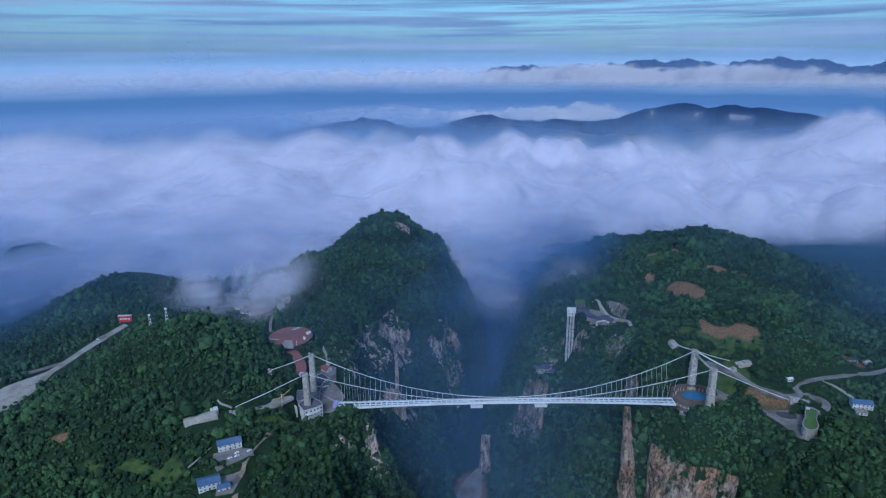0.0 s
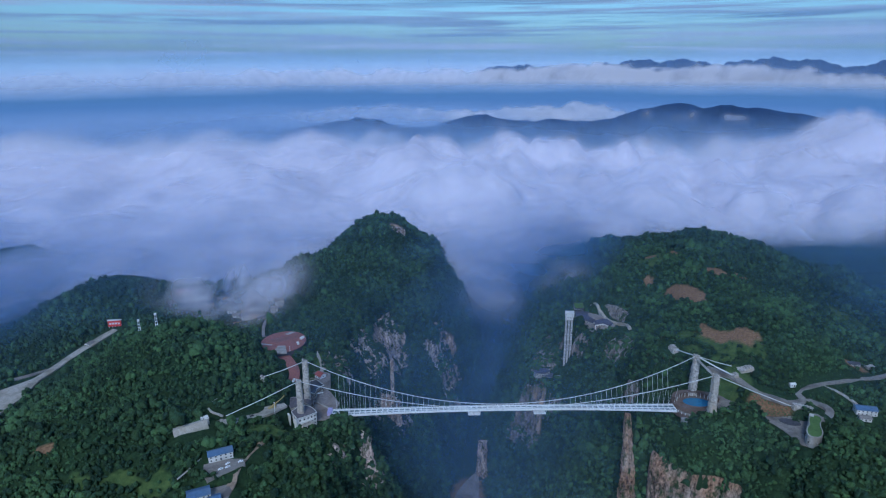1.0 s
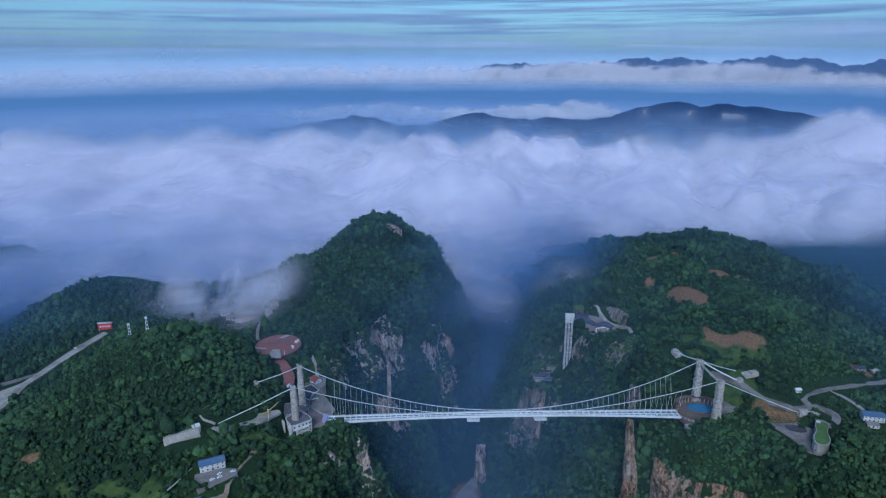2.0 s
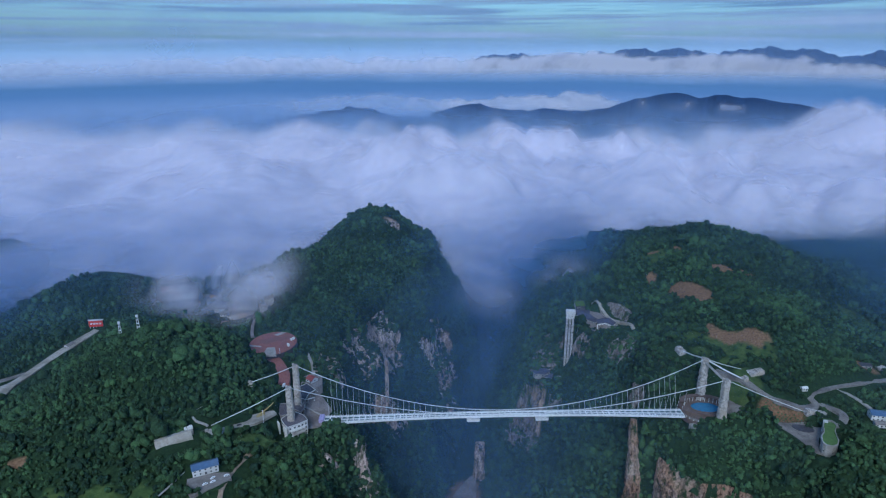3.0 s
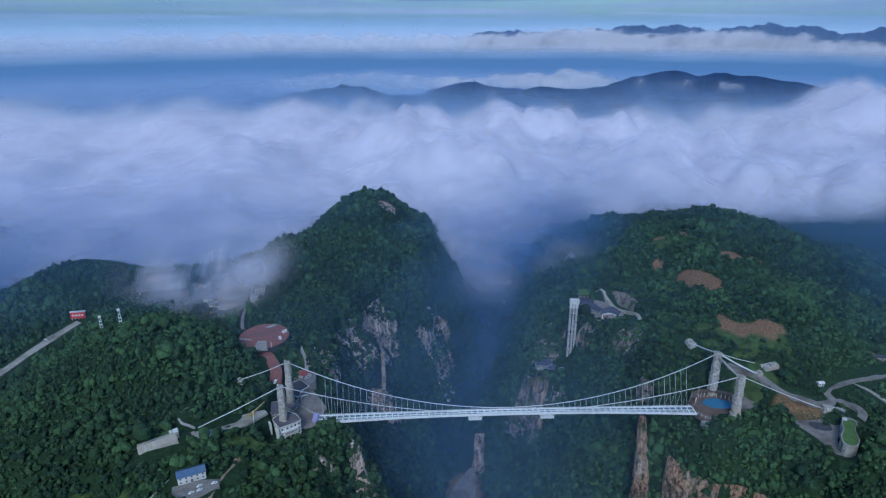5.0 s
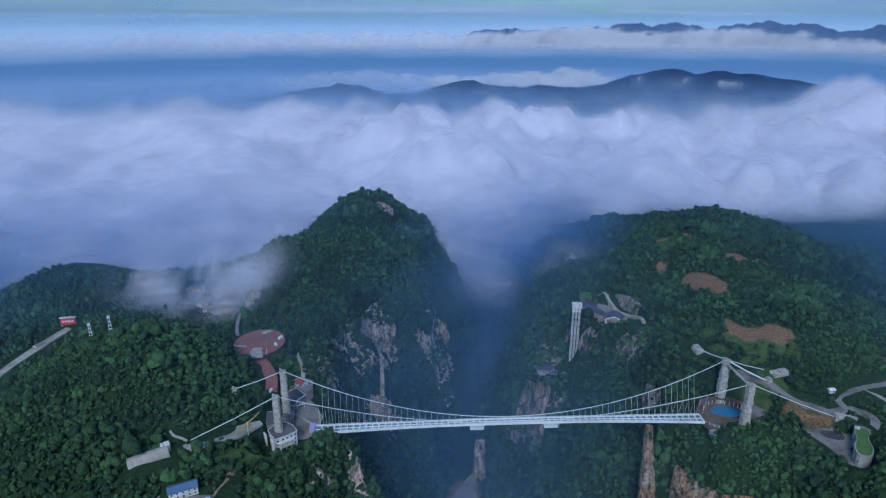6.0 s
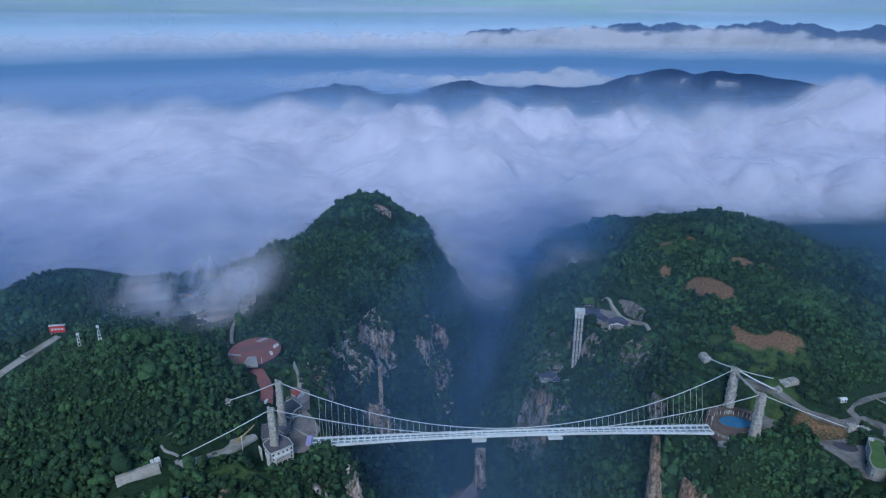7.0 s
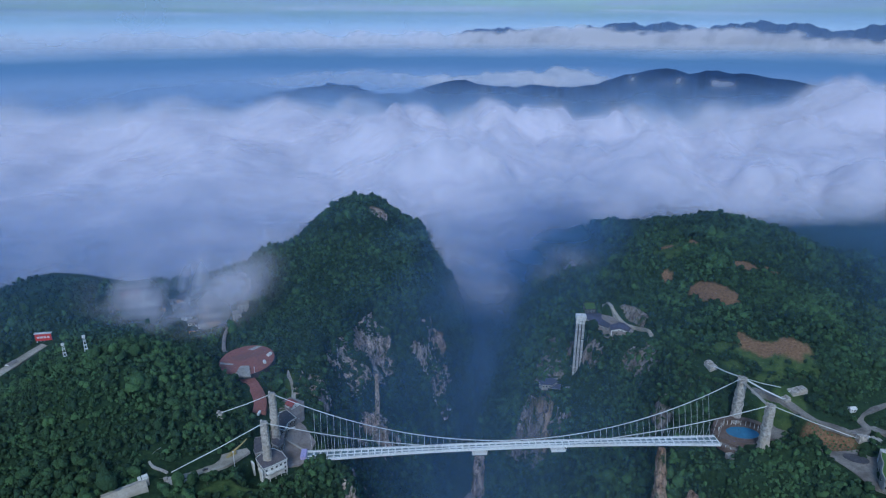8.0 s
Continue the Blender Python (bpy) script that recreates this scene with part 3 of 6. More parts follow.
def grow():
    near, far = crown_shapes(2, 12, 3), crown_shapes(1, 12, 4)
    plots = [("forest", scatter(-480, 480, -215, 330, 12.6, 7), near, 7, "dense green broadleaf forest covering the canyon rims"),
             ("forest", scatter(-460, 700, 330, 690, 17.0, 8), far, 8, "dense dark green forest on the hills beyond the bridge"),
             ("forest", scatter(-820, -480, -120, 330, 24.0, 9), far, 9, "dark green forest on the misty hills beside the road"),
             ("forest", scatter(480, 840, -60, 330, 24.0, 10), far, 10, "dark green forest on the slope behind the farmhouse"),
             ("cliff_trees", wall_scatter(-1, -190, 640, -325, -40, 17.0, 13), far, 13, "dark green trees clinging to the canyon wall"),
             ("cliff_trees", wall_scatter(1, -190, 560, -325, -40, 17.0, 14), far, 14, "dark green trees clinging to the canyon wall")]
    for name, (x, y, z, slope, rng), shapes, seed, label in plots:
        size = rng.lognormal(np.log(5.0), 0.36, len(x)) * (1 + 0.28 * fbm(x, y, 40, 3, 90))
        size *= 0.95 if name == "forest" and shapes is far else 1.0
        tall = size * rng.uniform(0.7, 1.25, len(x)) + 0.8
        tint = 0.1 + 0.2 * fbm(x, y, 45, 3, 91) + 0.12 * fbm(x, y, 170, 2, 92) + rng.normal(0, 0.17, len(x)) + 0.3 * (rng.uniform(0, 1, len(x)) > 0.94)
        # Extra brightness of the promontory trees is put into their tint.
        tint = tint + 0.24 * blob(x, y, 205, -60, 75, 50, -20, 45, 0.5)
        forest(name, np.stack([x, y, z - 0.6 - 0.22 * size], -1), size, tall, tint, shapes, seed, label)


grow()

# ---------------------------------------------------------------- cloud sea, mist and distance


def front(x):
    """How far off the cloud sea begins, across the view."""
    return np.interp(x, (-1500, -900, -700, -520, -420, -340, -290, -250, -200, -150, -110, -60, 10, 80, 180, 300, 420, 700, 1000), (300, 330, 330, 340, 280, 270, 390, 510, 650, 700, 660, 600, 590, 590, 640, 700, 640, 840, 860))


def cloud_top(x, y):
    """Height of the upper side of the cloud sea: rounded heaps on a slow swell, falling away at its front; and how far behind its front a place lies."""
    behind = y - front(x) + 85 * fbm(x, y, 190, 4, 220)
    heap = 26 * fbm(x, y * 0.7, 420, 2, 210) + 76 * (np.sqrt(fbm(x, y * 0.8, 260, 2, 215) ** 2 + 0.012) - 0.3) + 34 * (np.sqrt(fbm(x, y, 105, 2, 216) ** 2 + 0.015) - 0.3)
    west = 1 - ease(-420, -150, x)
    top = -50 + 18 * ease(900, 1700, y) + 8 * west + heap * (0.75 + 0.5 * ease(700, 1500, y)) * (1 - 0.45 * west)
    return top - 66 * (1 - ease(-50, 130, behind)), behind


def cloud_sea():
    """The closed upper side of the cloud sea, thinning out at its front, against the hills and far off."""
    xs = graded(-900, 1000, -3000, 3000, 17, 90)
    ys = graded(200, 1100, 200, 2600, 13, 36)
    gx, gy = np.meshgrid(xs, ys)
    top, behind = cloud_top(gx, gy)
    land = height(gx, gy)
    fade = 1 - ease(1450, 2300, gy + 330 * fbm(gx, gy, 480, 4, 230))
    for k, (drop, amount) in enumerate(((-14, 0.1), (-7, 0.17), (0, 0.28), (7, 0.42), (15, 0.6), (25, 0.8), (40, 1.0))):
        z = top - drop + 4 * fbm(gx + 400 * k, gy, 120, 3, 245)
        thick = amount * ease(-70, 170, behind) * ease(-2, 36, z - land + 14 * fbm(gx, gy, 60, 3, 240 + k)) * fade * (1 + 0.45 * fbm(gx, gy + 300 * k, 140, 4, 250))
        ob = sheet("cloud_sea", xs, ys, z, MAT_SEA, {"thick": np.clip(thick, 0, 1)})
        tagged(ob, "white sea of cloud filling the lowland behind the hills", "cloud", kind="stuff")


def cloud_heaps():
    """Loose vapour over the cloud sea: slanting leaves, one behind the other, thick below the cloud's top and fading above it."""
    xs = graded(-560, 660, -2400, 2400, 15, 80)
    y0, k = 205.0, 0
    while y0 < 2100:
        zs = np.linspace(-150, 60, 22)
        gx, gz = np.meshgrid(xs, zs)
        gy = y0 + 0.9 * (gz + 40) + 18 * fbm(gx, gz + 90 * k, 150, 2, 260)
        top, behind = cloud_top(gx, gy)
        land = height(gx, gy)
        far = ease(800, 1800, y0)
        rag = 20 * fbm(gx + 37 * k, gz * 1.4 + 53 * k, 90, 3, 270)
        thick = (0.2 - 0.14 * far) * ease(-16 - 14 * far, 26 + 20 * far, top + 6 - gz + rag) * ease(-150, -90, gz) * ease(0, 30, gz - land) * ease(-70, 60, behind)
        town = np.exp(-((gx + 375) / 85) ** 4 - ((gy - 285) / 85) ** 4) * ease(2, 12, gz - land) * (1 - ease(22, 70, gz - land + 22 * fbm(gx, gz + 31 * k, 50, 3, 272)))
        thick = np.maximum(thick, 0.6 * town * ease(-0.5, 0.2, fbm(gx + 29 * k, gy * 0.8, 46, 3, 274)))
        spur = np.exp(-((gx - 172) / 40) ** 2 - ((gy - 500) / 45) ** 2 - ((gz + 68) / 20) ** 2)
        thick = np.maximum(thick, 0.5 * spur * ease(-0.3, 0.4, fbm(gx + 17 * k, gz * 1.5, 45, 3, 276)))
        nx, nz = gx.shape[1], gx.shape[0]
        co = np.stack([gx, gy, gz], -1).reshape(-1, 3)
        i = np.arange((nx - 1) * (nz - 1))
        q = (i // (nx - 1)) * nx + i % (nx - 1)
        quads = np.stack([q, q + 1, q + 1 + nx, q + nx], -1)
        quads = quads[thick.reshape(-1)[quads].max(1) > 0.004]
        if len(quads):
            me = bpy.data.meshes.new("cloud_heap")
            me.from_pydata(co.tolist(), [], quads.tolist())
            me.polygons.foreach_set("use_smooth", np.full(len(quads), True))
            me.attributes.new("thick", "FLOAT", "POINT").data.foreach_set("value", thick.astype(np.float32).ravel())
            me.materials.append(MAT_CLOUD)
            tagged(new("cloud_heap", me), "loose white vapour drifting over the cloud sea", "cloud", kind="stuff")
        y0 += 24 + 0.02 * (y0 - 205)
        k += 1


def haze():
    xs = graded(-560, 560, -3000, 3000, 28, 200)
    ys = graded(-100, 800, -240, 4000, 28, 200)
    gx, gy = np.meshgrid(xs, ys)
    land = height(gx, gy)
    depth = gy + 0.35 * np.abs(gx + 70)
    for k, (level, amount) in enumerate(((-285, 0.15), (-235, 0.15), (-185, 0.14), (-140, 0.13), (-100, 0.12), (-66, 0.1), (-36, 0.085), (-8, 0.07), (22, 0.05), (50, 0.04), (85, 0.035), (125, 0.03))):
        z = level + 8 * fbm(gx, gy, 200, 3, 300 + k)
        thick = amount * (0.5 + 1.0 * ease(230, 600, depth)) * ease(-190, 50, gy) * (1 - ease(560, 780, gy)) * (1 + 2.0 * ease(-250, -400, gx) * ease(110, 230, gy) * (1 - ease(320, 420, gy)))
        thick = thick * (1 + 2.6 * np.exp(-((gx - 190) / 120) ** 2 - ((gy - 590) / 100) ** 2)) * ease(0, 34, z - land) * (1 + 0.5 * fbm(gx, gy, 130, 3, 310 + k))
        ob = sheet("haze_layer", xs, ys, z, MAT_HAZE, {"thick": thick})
        tagged(ob, "thin blue haze hanging in the canyon", "haze", kind="stuff")


cloud_sea()
cloud_heaps()
haze()


def backdrop_material():
    # Self-lit: haze blue and cloud bands are emission colours set by height.
    m = bpy.data.materials.new("glowing_far_sky_and_cloud")
    m.use_nodes = True
    nt = m.node_tree
    nt.nodes.clear()
    n, link = nt.nodes.new, nt.links.new
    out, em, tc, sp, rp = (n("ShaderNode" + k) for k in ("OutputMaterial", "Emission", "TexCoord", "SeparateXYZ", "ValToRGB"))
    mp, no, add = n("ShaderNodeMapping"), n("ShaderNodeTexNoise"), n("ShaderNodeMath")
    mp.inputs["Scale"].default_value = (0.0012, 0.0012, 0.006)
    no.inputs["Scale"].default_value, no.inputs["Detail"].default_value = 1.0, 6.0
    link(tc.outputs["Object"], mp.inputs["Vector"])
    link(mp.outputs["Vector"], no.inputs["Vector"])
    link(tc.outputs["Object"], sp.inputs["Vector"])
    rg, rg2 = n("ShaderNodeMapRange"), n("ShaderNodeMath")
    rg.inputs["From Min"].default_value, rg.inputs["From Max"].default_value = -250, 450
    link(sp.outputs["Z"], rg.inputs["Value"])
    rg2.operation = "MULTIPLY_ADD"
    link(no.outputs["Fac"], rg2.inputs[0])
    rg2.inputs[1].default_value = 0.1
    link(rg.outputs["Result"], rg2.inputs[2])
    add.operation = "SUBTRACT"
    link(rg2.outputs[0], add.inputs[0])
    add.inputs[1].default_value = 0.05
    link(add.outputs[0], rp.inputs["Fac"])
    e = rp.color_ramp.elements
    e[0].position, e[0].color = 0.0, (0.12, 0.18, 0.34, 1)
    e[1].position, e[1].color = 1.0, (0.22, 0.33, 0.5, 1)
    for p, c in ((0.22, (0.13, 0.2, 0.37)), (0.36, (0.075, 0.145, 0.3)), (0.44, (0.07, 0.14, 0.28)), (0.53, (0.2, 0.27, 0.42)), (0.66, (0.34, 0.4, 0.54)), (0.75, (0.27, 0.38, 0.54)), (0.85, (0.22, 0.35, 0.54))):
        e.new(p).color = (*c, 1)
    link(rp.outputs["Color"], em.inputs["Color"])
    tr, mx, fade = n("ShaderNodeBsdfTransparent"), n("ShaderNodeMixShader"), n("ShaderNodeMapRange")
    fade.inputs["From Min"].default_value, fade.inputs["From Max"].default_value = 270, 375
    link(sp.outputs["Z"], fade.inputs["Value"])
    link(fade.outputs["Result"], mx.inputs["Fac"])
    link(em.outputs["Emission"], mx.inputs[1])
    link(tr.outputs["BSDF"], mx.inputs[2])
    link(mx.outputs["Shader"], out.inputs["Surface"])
    return m


def band(name, radius, low, crest, mat, a0, a1, steps, thick=None):
    """An upright band round the view at one distance; crest gives its upper edge by the angle."""
    angles = np.linspace(radians(a0), radians(a1), steps)
    rows = 24
    x, y = -78 + radius * np.sin(angles), -560 + radius * np.cos(angles)
    top = crest(angles)
    t = np.linspace(0, 1, rows)[:, None]
    z = low + (top[None, :] - low) * t
    co = np.stack([np.repeat(x[None], rows, 0), np.repeat(y[None], rows, 0), z], -1).reshape(-1, 3)
    i = np.arange((steps - 1) * (rows - 1))
    v = (i // (steps - 1)) * steps + i % (steps - 1)
    me = bpy.data.meshes.new(name)
    me.from_pydata(co.tolist(), [], np.stack([v, v + 1, v + 1 + steps, v + steps], -1).tolist())
    for p in me.polygons:
        p.use_smooth = True
    if thick is not None:
        me.attributes.new("thick", "FLOAT", "POINT").data.foreach_set("value", thick(angles[None, :] + 0 * t, z, t).astype(np.float32).ravel())
    me.materials.append(mat)
    return new(name, me)


def mountains(name, radius, depth, crest, foot, a0, a1, steps, label):
    """A mountain range: slopes falling to both sides of a crest, with spurs."""
    angles = np.linspace(radians(a0), radians(a1), steps)
    rows = 15
    co = []
    for j in range(rows):
        v = -1 + 2 * j / (rows - 1)
        r = radius + depth * v
        x, y = -78 + r * np.sin(angles), -560 + r * np.cos(angles)
        top = crest(angles)
        z = foot + (top - foot) * (1 - abs(v) ** 1.3) * (1 + 0.25 * abs(v) * fbm(x, y, 160, 4, 400))
        co.append(np.stack([x, y, z], -1))
    co = np.stack(co).reshape(-1, 3)
    i = np.arange((steps - 1) * (rows - 1))
    v = (i // (steps - 1)) * steps + i % (steps - 1)
    me = bpy.data.meshes.new(name)
    me.from_pydata(co.tolist(), [], np.stack([v, v + 1, v + 1 + steps, v + steps], -1).tolist())
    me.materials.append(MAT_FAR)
    me.attributes.new("tint", "FLOAT", "POINT").data.foreach_set("value", np.full(len(co), 0.2, np.float32))
    return tagged(new(name, me), label, "mountains", kind="structure")


# The blue of the haze in front is put into the mountains' base colour.
MAT_FAR = material("haze_blue_forest", (0.004, 0.022, 0.075), (0.012, 0.042, 0.12), 0.02, 0.95)
tagged(band("backdrop", 4870, -700, lambda a: 380 + 0 * a, backdrop_material(), -62, 62, 90), "glowing backdrop of pale blue distance with cloud bands", "backdrop", kind="structure")


def ridge_crest(a):
    d = np.degrees(a)
    z = np.interp(d, (4, 5.3, 6.2, 8.1, 9.5, 13, 17.4, 21.7, 24.3, 27.5, 30.5, 32.7, 36, 48), (200, 252, 246, 258, 240, 264, 276, 286, 268, 292, 286, 270, 280, 270))
    return z + 8 * fbm(d, 0 * d, 3.0, 4, 500) + 17 * fbm(d, 0 * d, 0.9, 4, 501, 0.6)


def middle_crest(a):
    d = np.degrees(a)
    z = np.interp(d, (-30, -18, -14, -9.8, -8.4, -6.4, -4.5, -2.1, -0.1, 1.9, 3.3, 5.1, 6.8, 8.5, 10.7, 13.1, 15.9, 17.9, 19.9, 21.7, 23.4, 25.5, 27.6, 31.6, 34.2, 37, 45), (-330, -200, -140, -101, -88, -58, -80, -138, -132, -86, -61, -42, -82, -95, -76, -88, -73, -15, 22, 40, 14, 35, 17, -13, -52, -120, -260))
    return z + 9 * fbm(d, 0 * d, 1.4, 5, 510, 0.6)


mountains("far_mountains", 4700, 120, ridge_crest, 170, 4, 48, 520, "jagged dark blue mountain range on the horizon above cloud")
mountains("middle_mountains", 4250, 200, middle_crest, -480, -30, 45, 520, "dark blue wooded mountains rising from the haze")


def far_haze():
    """Blue air beyond the cloud sea, and banks of cloud that lie against the mountains."""
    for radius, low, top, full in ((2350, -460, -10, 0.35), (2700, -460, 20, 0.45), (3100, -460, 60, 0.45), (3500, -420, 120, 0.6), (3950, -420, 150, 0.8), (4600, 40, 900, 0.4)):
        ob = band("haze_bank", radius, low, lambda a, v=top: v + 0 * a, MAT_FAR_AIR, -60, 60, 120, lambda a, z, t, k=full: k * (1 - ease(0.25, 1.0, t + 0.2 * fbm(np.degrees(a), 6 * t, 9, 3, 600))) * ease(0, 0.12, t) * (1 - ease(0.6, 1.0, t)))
        tagged(ob, "blue air over the lowland", "haze", kind="stuff")

    def bank(radius, low, top, full, floor, crown, share, seed):
        """A long bank with a heaped upper edge: floor and crown are where it thickens and ends, share how much of it there is, by the angle."""
        def thick(a, z, t):
            d = np.degrees(a)
            edge = crown(d) + 26 * fbm(d, 0 * d, 5.0, 3, seed) + 22 * (0.3 - np.abs(fbm(d, 0 * d, 1.9, 3, seed + 5)))
            return full * share(d) * ease(floor - 45, floor + 30, z) * (1 - ease(-18, 20, z - edge + 14 * fbm(d, z / 22, 1.6, 3, seed + 9)))
        ob = band("cloud_bank", radius, low, lambda a: top + 0 * a, MAT_BANK, -60, 60, 700, thick)
        tagged(ob, "bank of white cloud against the mountains", "cloud", kind="stuff")

    bank(4560, 60, 340, 0.96, 150, lambda d: np.interp(d, (-40, -16, 4, 12, 14, 20, 40), (215, 232, 244, 262, 246, 240, 240)), lambda d: np.interp(d, (-40, -20, -10, 0), (0.25, 0.5, 0.85, 1.0)), 610)
    bank(4480, -230, 120, 0.9, -110, lambda d: np.interp(d, (-16, -10, -2, 2, 6, 9, 13, 17, 19), (-60, -30, -20, -34, -20, -40, 6, -20, -60)), lambda d: np.interp(d, (-16, -11, -3, 0, 3, 16, 20), (0.0, 0.3, 0.35, 0.55, 0.9, 0.9, 0.0)), 620)
    bank(4010, -120, 90, 0.75, -24, lambda d: np.interp(d, (16, 18, 20, 24, 26, 30, 40), (-30, 4, -14, -10, -6, -40, -20)), lambda d: 0.8 * ease(16, 18, d) * (1 - ease(26, 30, d)) * ease(-0.3, 0.6, fbm(d, 0 * d, 2.2, 4, 633)), 630)
    bank(4050, -120, 120, 0.4, -30, lambda d: 24 + 0 * d, lambda d: ease(33, 35, d) * (1 - ease(38, 42, d)), 640)


far_haze()

# ---------------------------------------------------------------- building blocks


def part(name, bm, mat, parent, label=""):
    me = bpy.data.meshes.new(name)
    bmesh.ops.recalc_face_normals(bm, faces=bm.faces[:])
    bm.to_mesh(me)
    bm.free()
    me.materials.append(mat)
    ob = new(name, me)
    ob.parent = parent
    return tagged(ob, label) if label else ob


def shared(name, me, parent, m=None):
    ob = new(name, me)
    ob.parent = parent
    if m is not None:
        ob.matrix_basis = m
    return ob


def mesh_of(bm, mat, name):
    me = bpy.data.meshes.new(name)
    bmesh.ops.recalc_face_normals(bm, faces=bm.faces[:])
    bm.to_mesh(me)
    bm.free()
    me.materials.append(mat)
    return me


def thing(name, label, category, x=0, y=0, z=0, turn=0, group=""):
    ob = new(name)
    ob.matrix_basis = pose(x, y, z, 0, 0, turn)
    ob.empty_display_size = 2
    return tagged(ob, label, category, group)


def box(bm, x, y, z, sx, sy, sz, turn=0.0, bevel=0.0):
    """A box standing on z."""
    m = Matrix.Translation((x, y, z + sz / 2)) @ Matrix.Rotation(radians(turn), 4, "Z") @ Matrix.Diagonal((sx, sy, sz, 1))
    made = bmesh.ops.create_cube(bm, size=1, matrix=m)["verts"]
    if bevel:
        edges = list({e for v in made for e in v.link_edges})
        bmesh.ops.bevel(bm, geom=edges, offset=bevel, segments=1, affect="EDGES")
    return bm


def boxed(*args, **kw):
    return box(bmesh.new(), *args, **kw)


def prism(bm, outline, z0, z1):
    low = [bm.verts.new((x, y, z0)) for x, y in outline]
    top = [bm.verts.new((x, y, z1)) for x, y in outline]
    bm.faces.new(top)
    bm.faces.new(low[::-1])
    for i in range(len(low)):
        j = (i + 1) % len(low)
        bm.faces.new((low[i], low[j], top[j], top[i]))
    return bm


def tube(bm, points, r, sides=6, closed=True):
    points = [Vector(p) for p in points]
    rings = []
    for i, p in enumerate(points):
        d = (points[min(i + 1, len(points) - 1)] - points[max(i - 1, 0)]).normalized()
        side = d.cross(Vector((0, 0, 1)))
        side = side.normalized() if side.length > 1e-3 else Vector((1, 0, 0))
        up = side.cross(d)
        rings.append([bm.verts.new(p + r * (math.cos(a) * side + math.sin(a) * up)) for a in (2 * math.pi * k / sides for k in range(sides))])
    for a, b in zip(rings, rings[1:]):
        for k in range(sides):
            bm.faces.new((a[k], a[(k + 1) % sides], b[(k + 1) % sides], b[k]))
    if closed:
        bm.faces.new(rings[0])
        bm.faces.new(rings[-1][::-1])
    return bm


def oval(cx, cy, rx, ry, n=32, a0=0.0, a1=360.0, turn=0.0):
    out = []
    steps = n if a1 - a0 >= 360 else n + 1
    c, s = math.cos(radians(turn)), math.sin(radians(turn))
    for k in range(steps):
        a = radians(a0 + (a1 - a0) * k / n)
        u, v = rx * math.cos(a), ry * math.sin(a)
        out.append((cx + u * c - v * s, cy + u * s + v * c))
    return out


def gable(bm, sx, sy, z, rise, over=0.6, thick=0.25):
    """A pitched roof shell with the ridge along x."""
    ax, ay = sx / 2 + over, sy / 2 + over
    prof = [(-ay, z - over * rise / (sy / 2)), (0, z + rise), (ay, z - over * rise / (sy / 2)), (ay, z - over * rise / (sy / 2) + thick), (0, z + rise + thick * 1.3), (-ay, z - over * rise / (sy / 2) + thick)]
    a = [bm.verts.new((-ax, y, zz)) for y, zz in prof]
    b = [bm.verts.new((ax, y, zz)) for y, zz in prof]
    for i in range(6):
        j = (i + 1) % 6
        bm.faces.new((a[i], a[j], b[j], b[i]))
    bm.faces.new((a[0], a[1], a[4], a[5]))
    bm.faces.new((a[1], a[2], a[3], a[4]))
    bm.faces.new((b[0], b[5], b[4], b[1]))
    bm.faces.new((b[1], b[4], b[3], b[2]))
    return bm


def gable_body(bm, sx, sy, z0, z1, rise):
    v = [bm.verts.new(p) for p in ((-sx / 2, -sy / 2, z0), (sx / 2, -sy / 2, z0), (sx / 2, sy / 2, z0), (-sx / 2, sy / 2, z0), (-sx / 2, -sy / 2, z1), (sx / 2, -sy / 2, z1), (sx / 2, sy / 2, z1), (-sx / 2, sy / 2, z1), (-sx / 2, 0, z1 + rise), (sx / 2, 0, z1 + rise))]
    for f in ((0, 1, 5, 4), (2, 3, 7, 6), (1, 2, 6, 9, 5), (3, 0, 4, 8, 7), (3, 2, 1, 0)):
        bm.faces.new([v[i] for i in f])
    return bm


def window_part(parent, x, y, z, wide, tall, facing):
    """A window in a wall of the parent's own frame: a frame standing proud, and its pane."""
    fx = facing in ("y-", "y+")
    d = -1 if facing.endswith("-") else 1
    win = part("window", boxed(x, y + (0.05 * d if fx else 0), z, wide if fx else 0.24, 0.24 if fx else wide, tall), MAT_WALL, parent)
    px, py = (x, y + 0.16 * d) if fx else (x + 0.16 * d, y)
    part("pane", boxed(px, py, z + 0.12, wide - 0.24 if fx else 0.1, 0.1 if fx else wide - 0.24, tall - 0.24), MAT_GLASS, win)
    return win


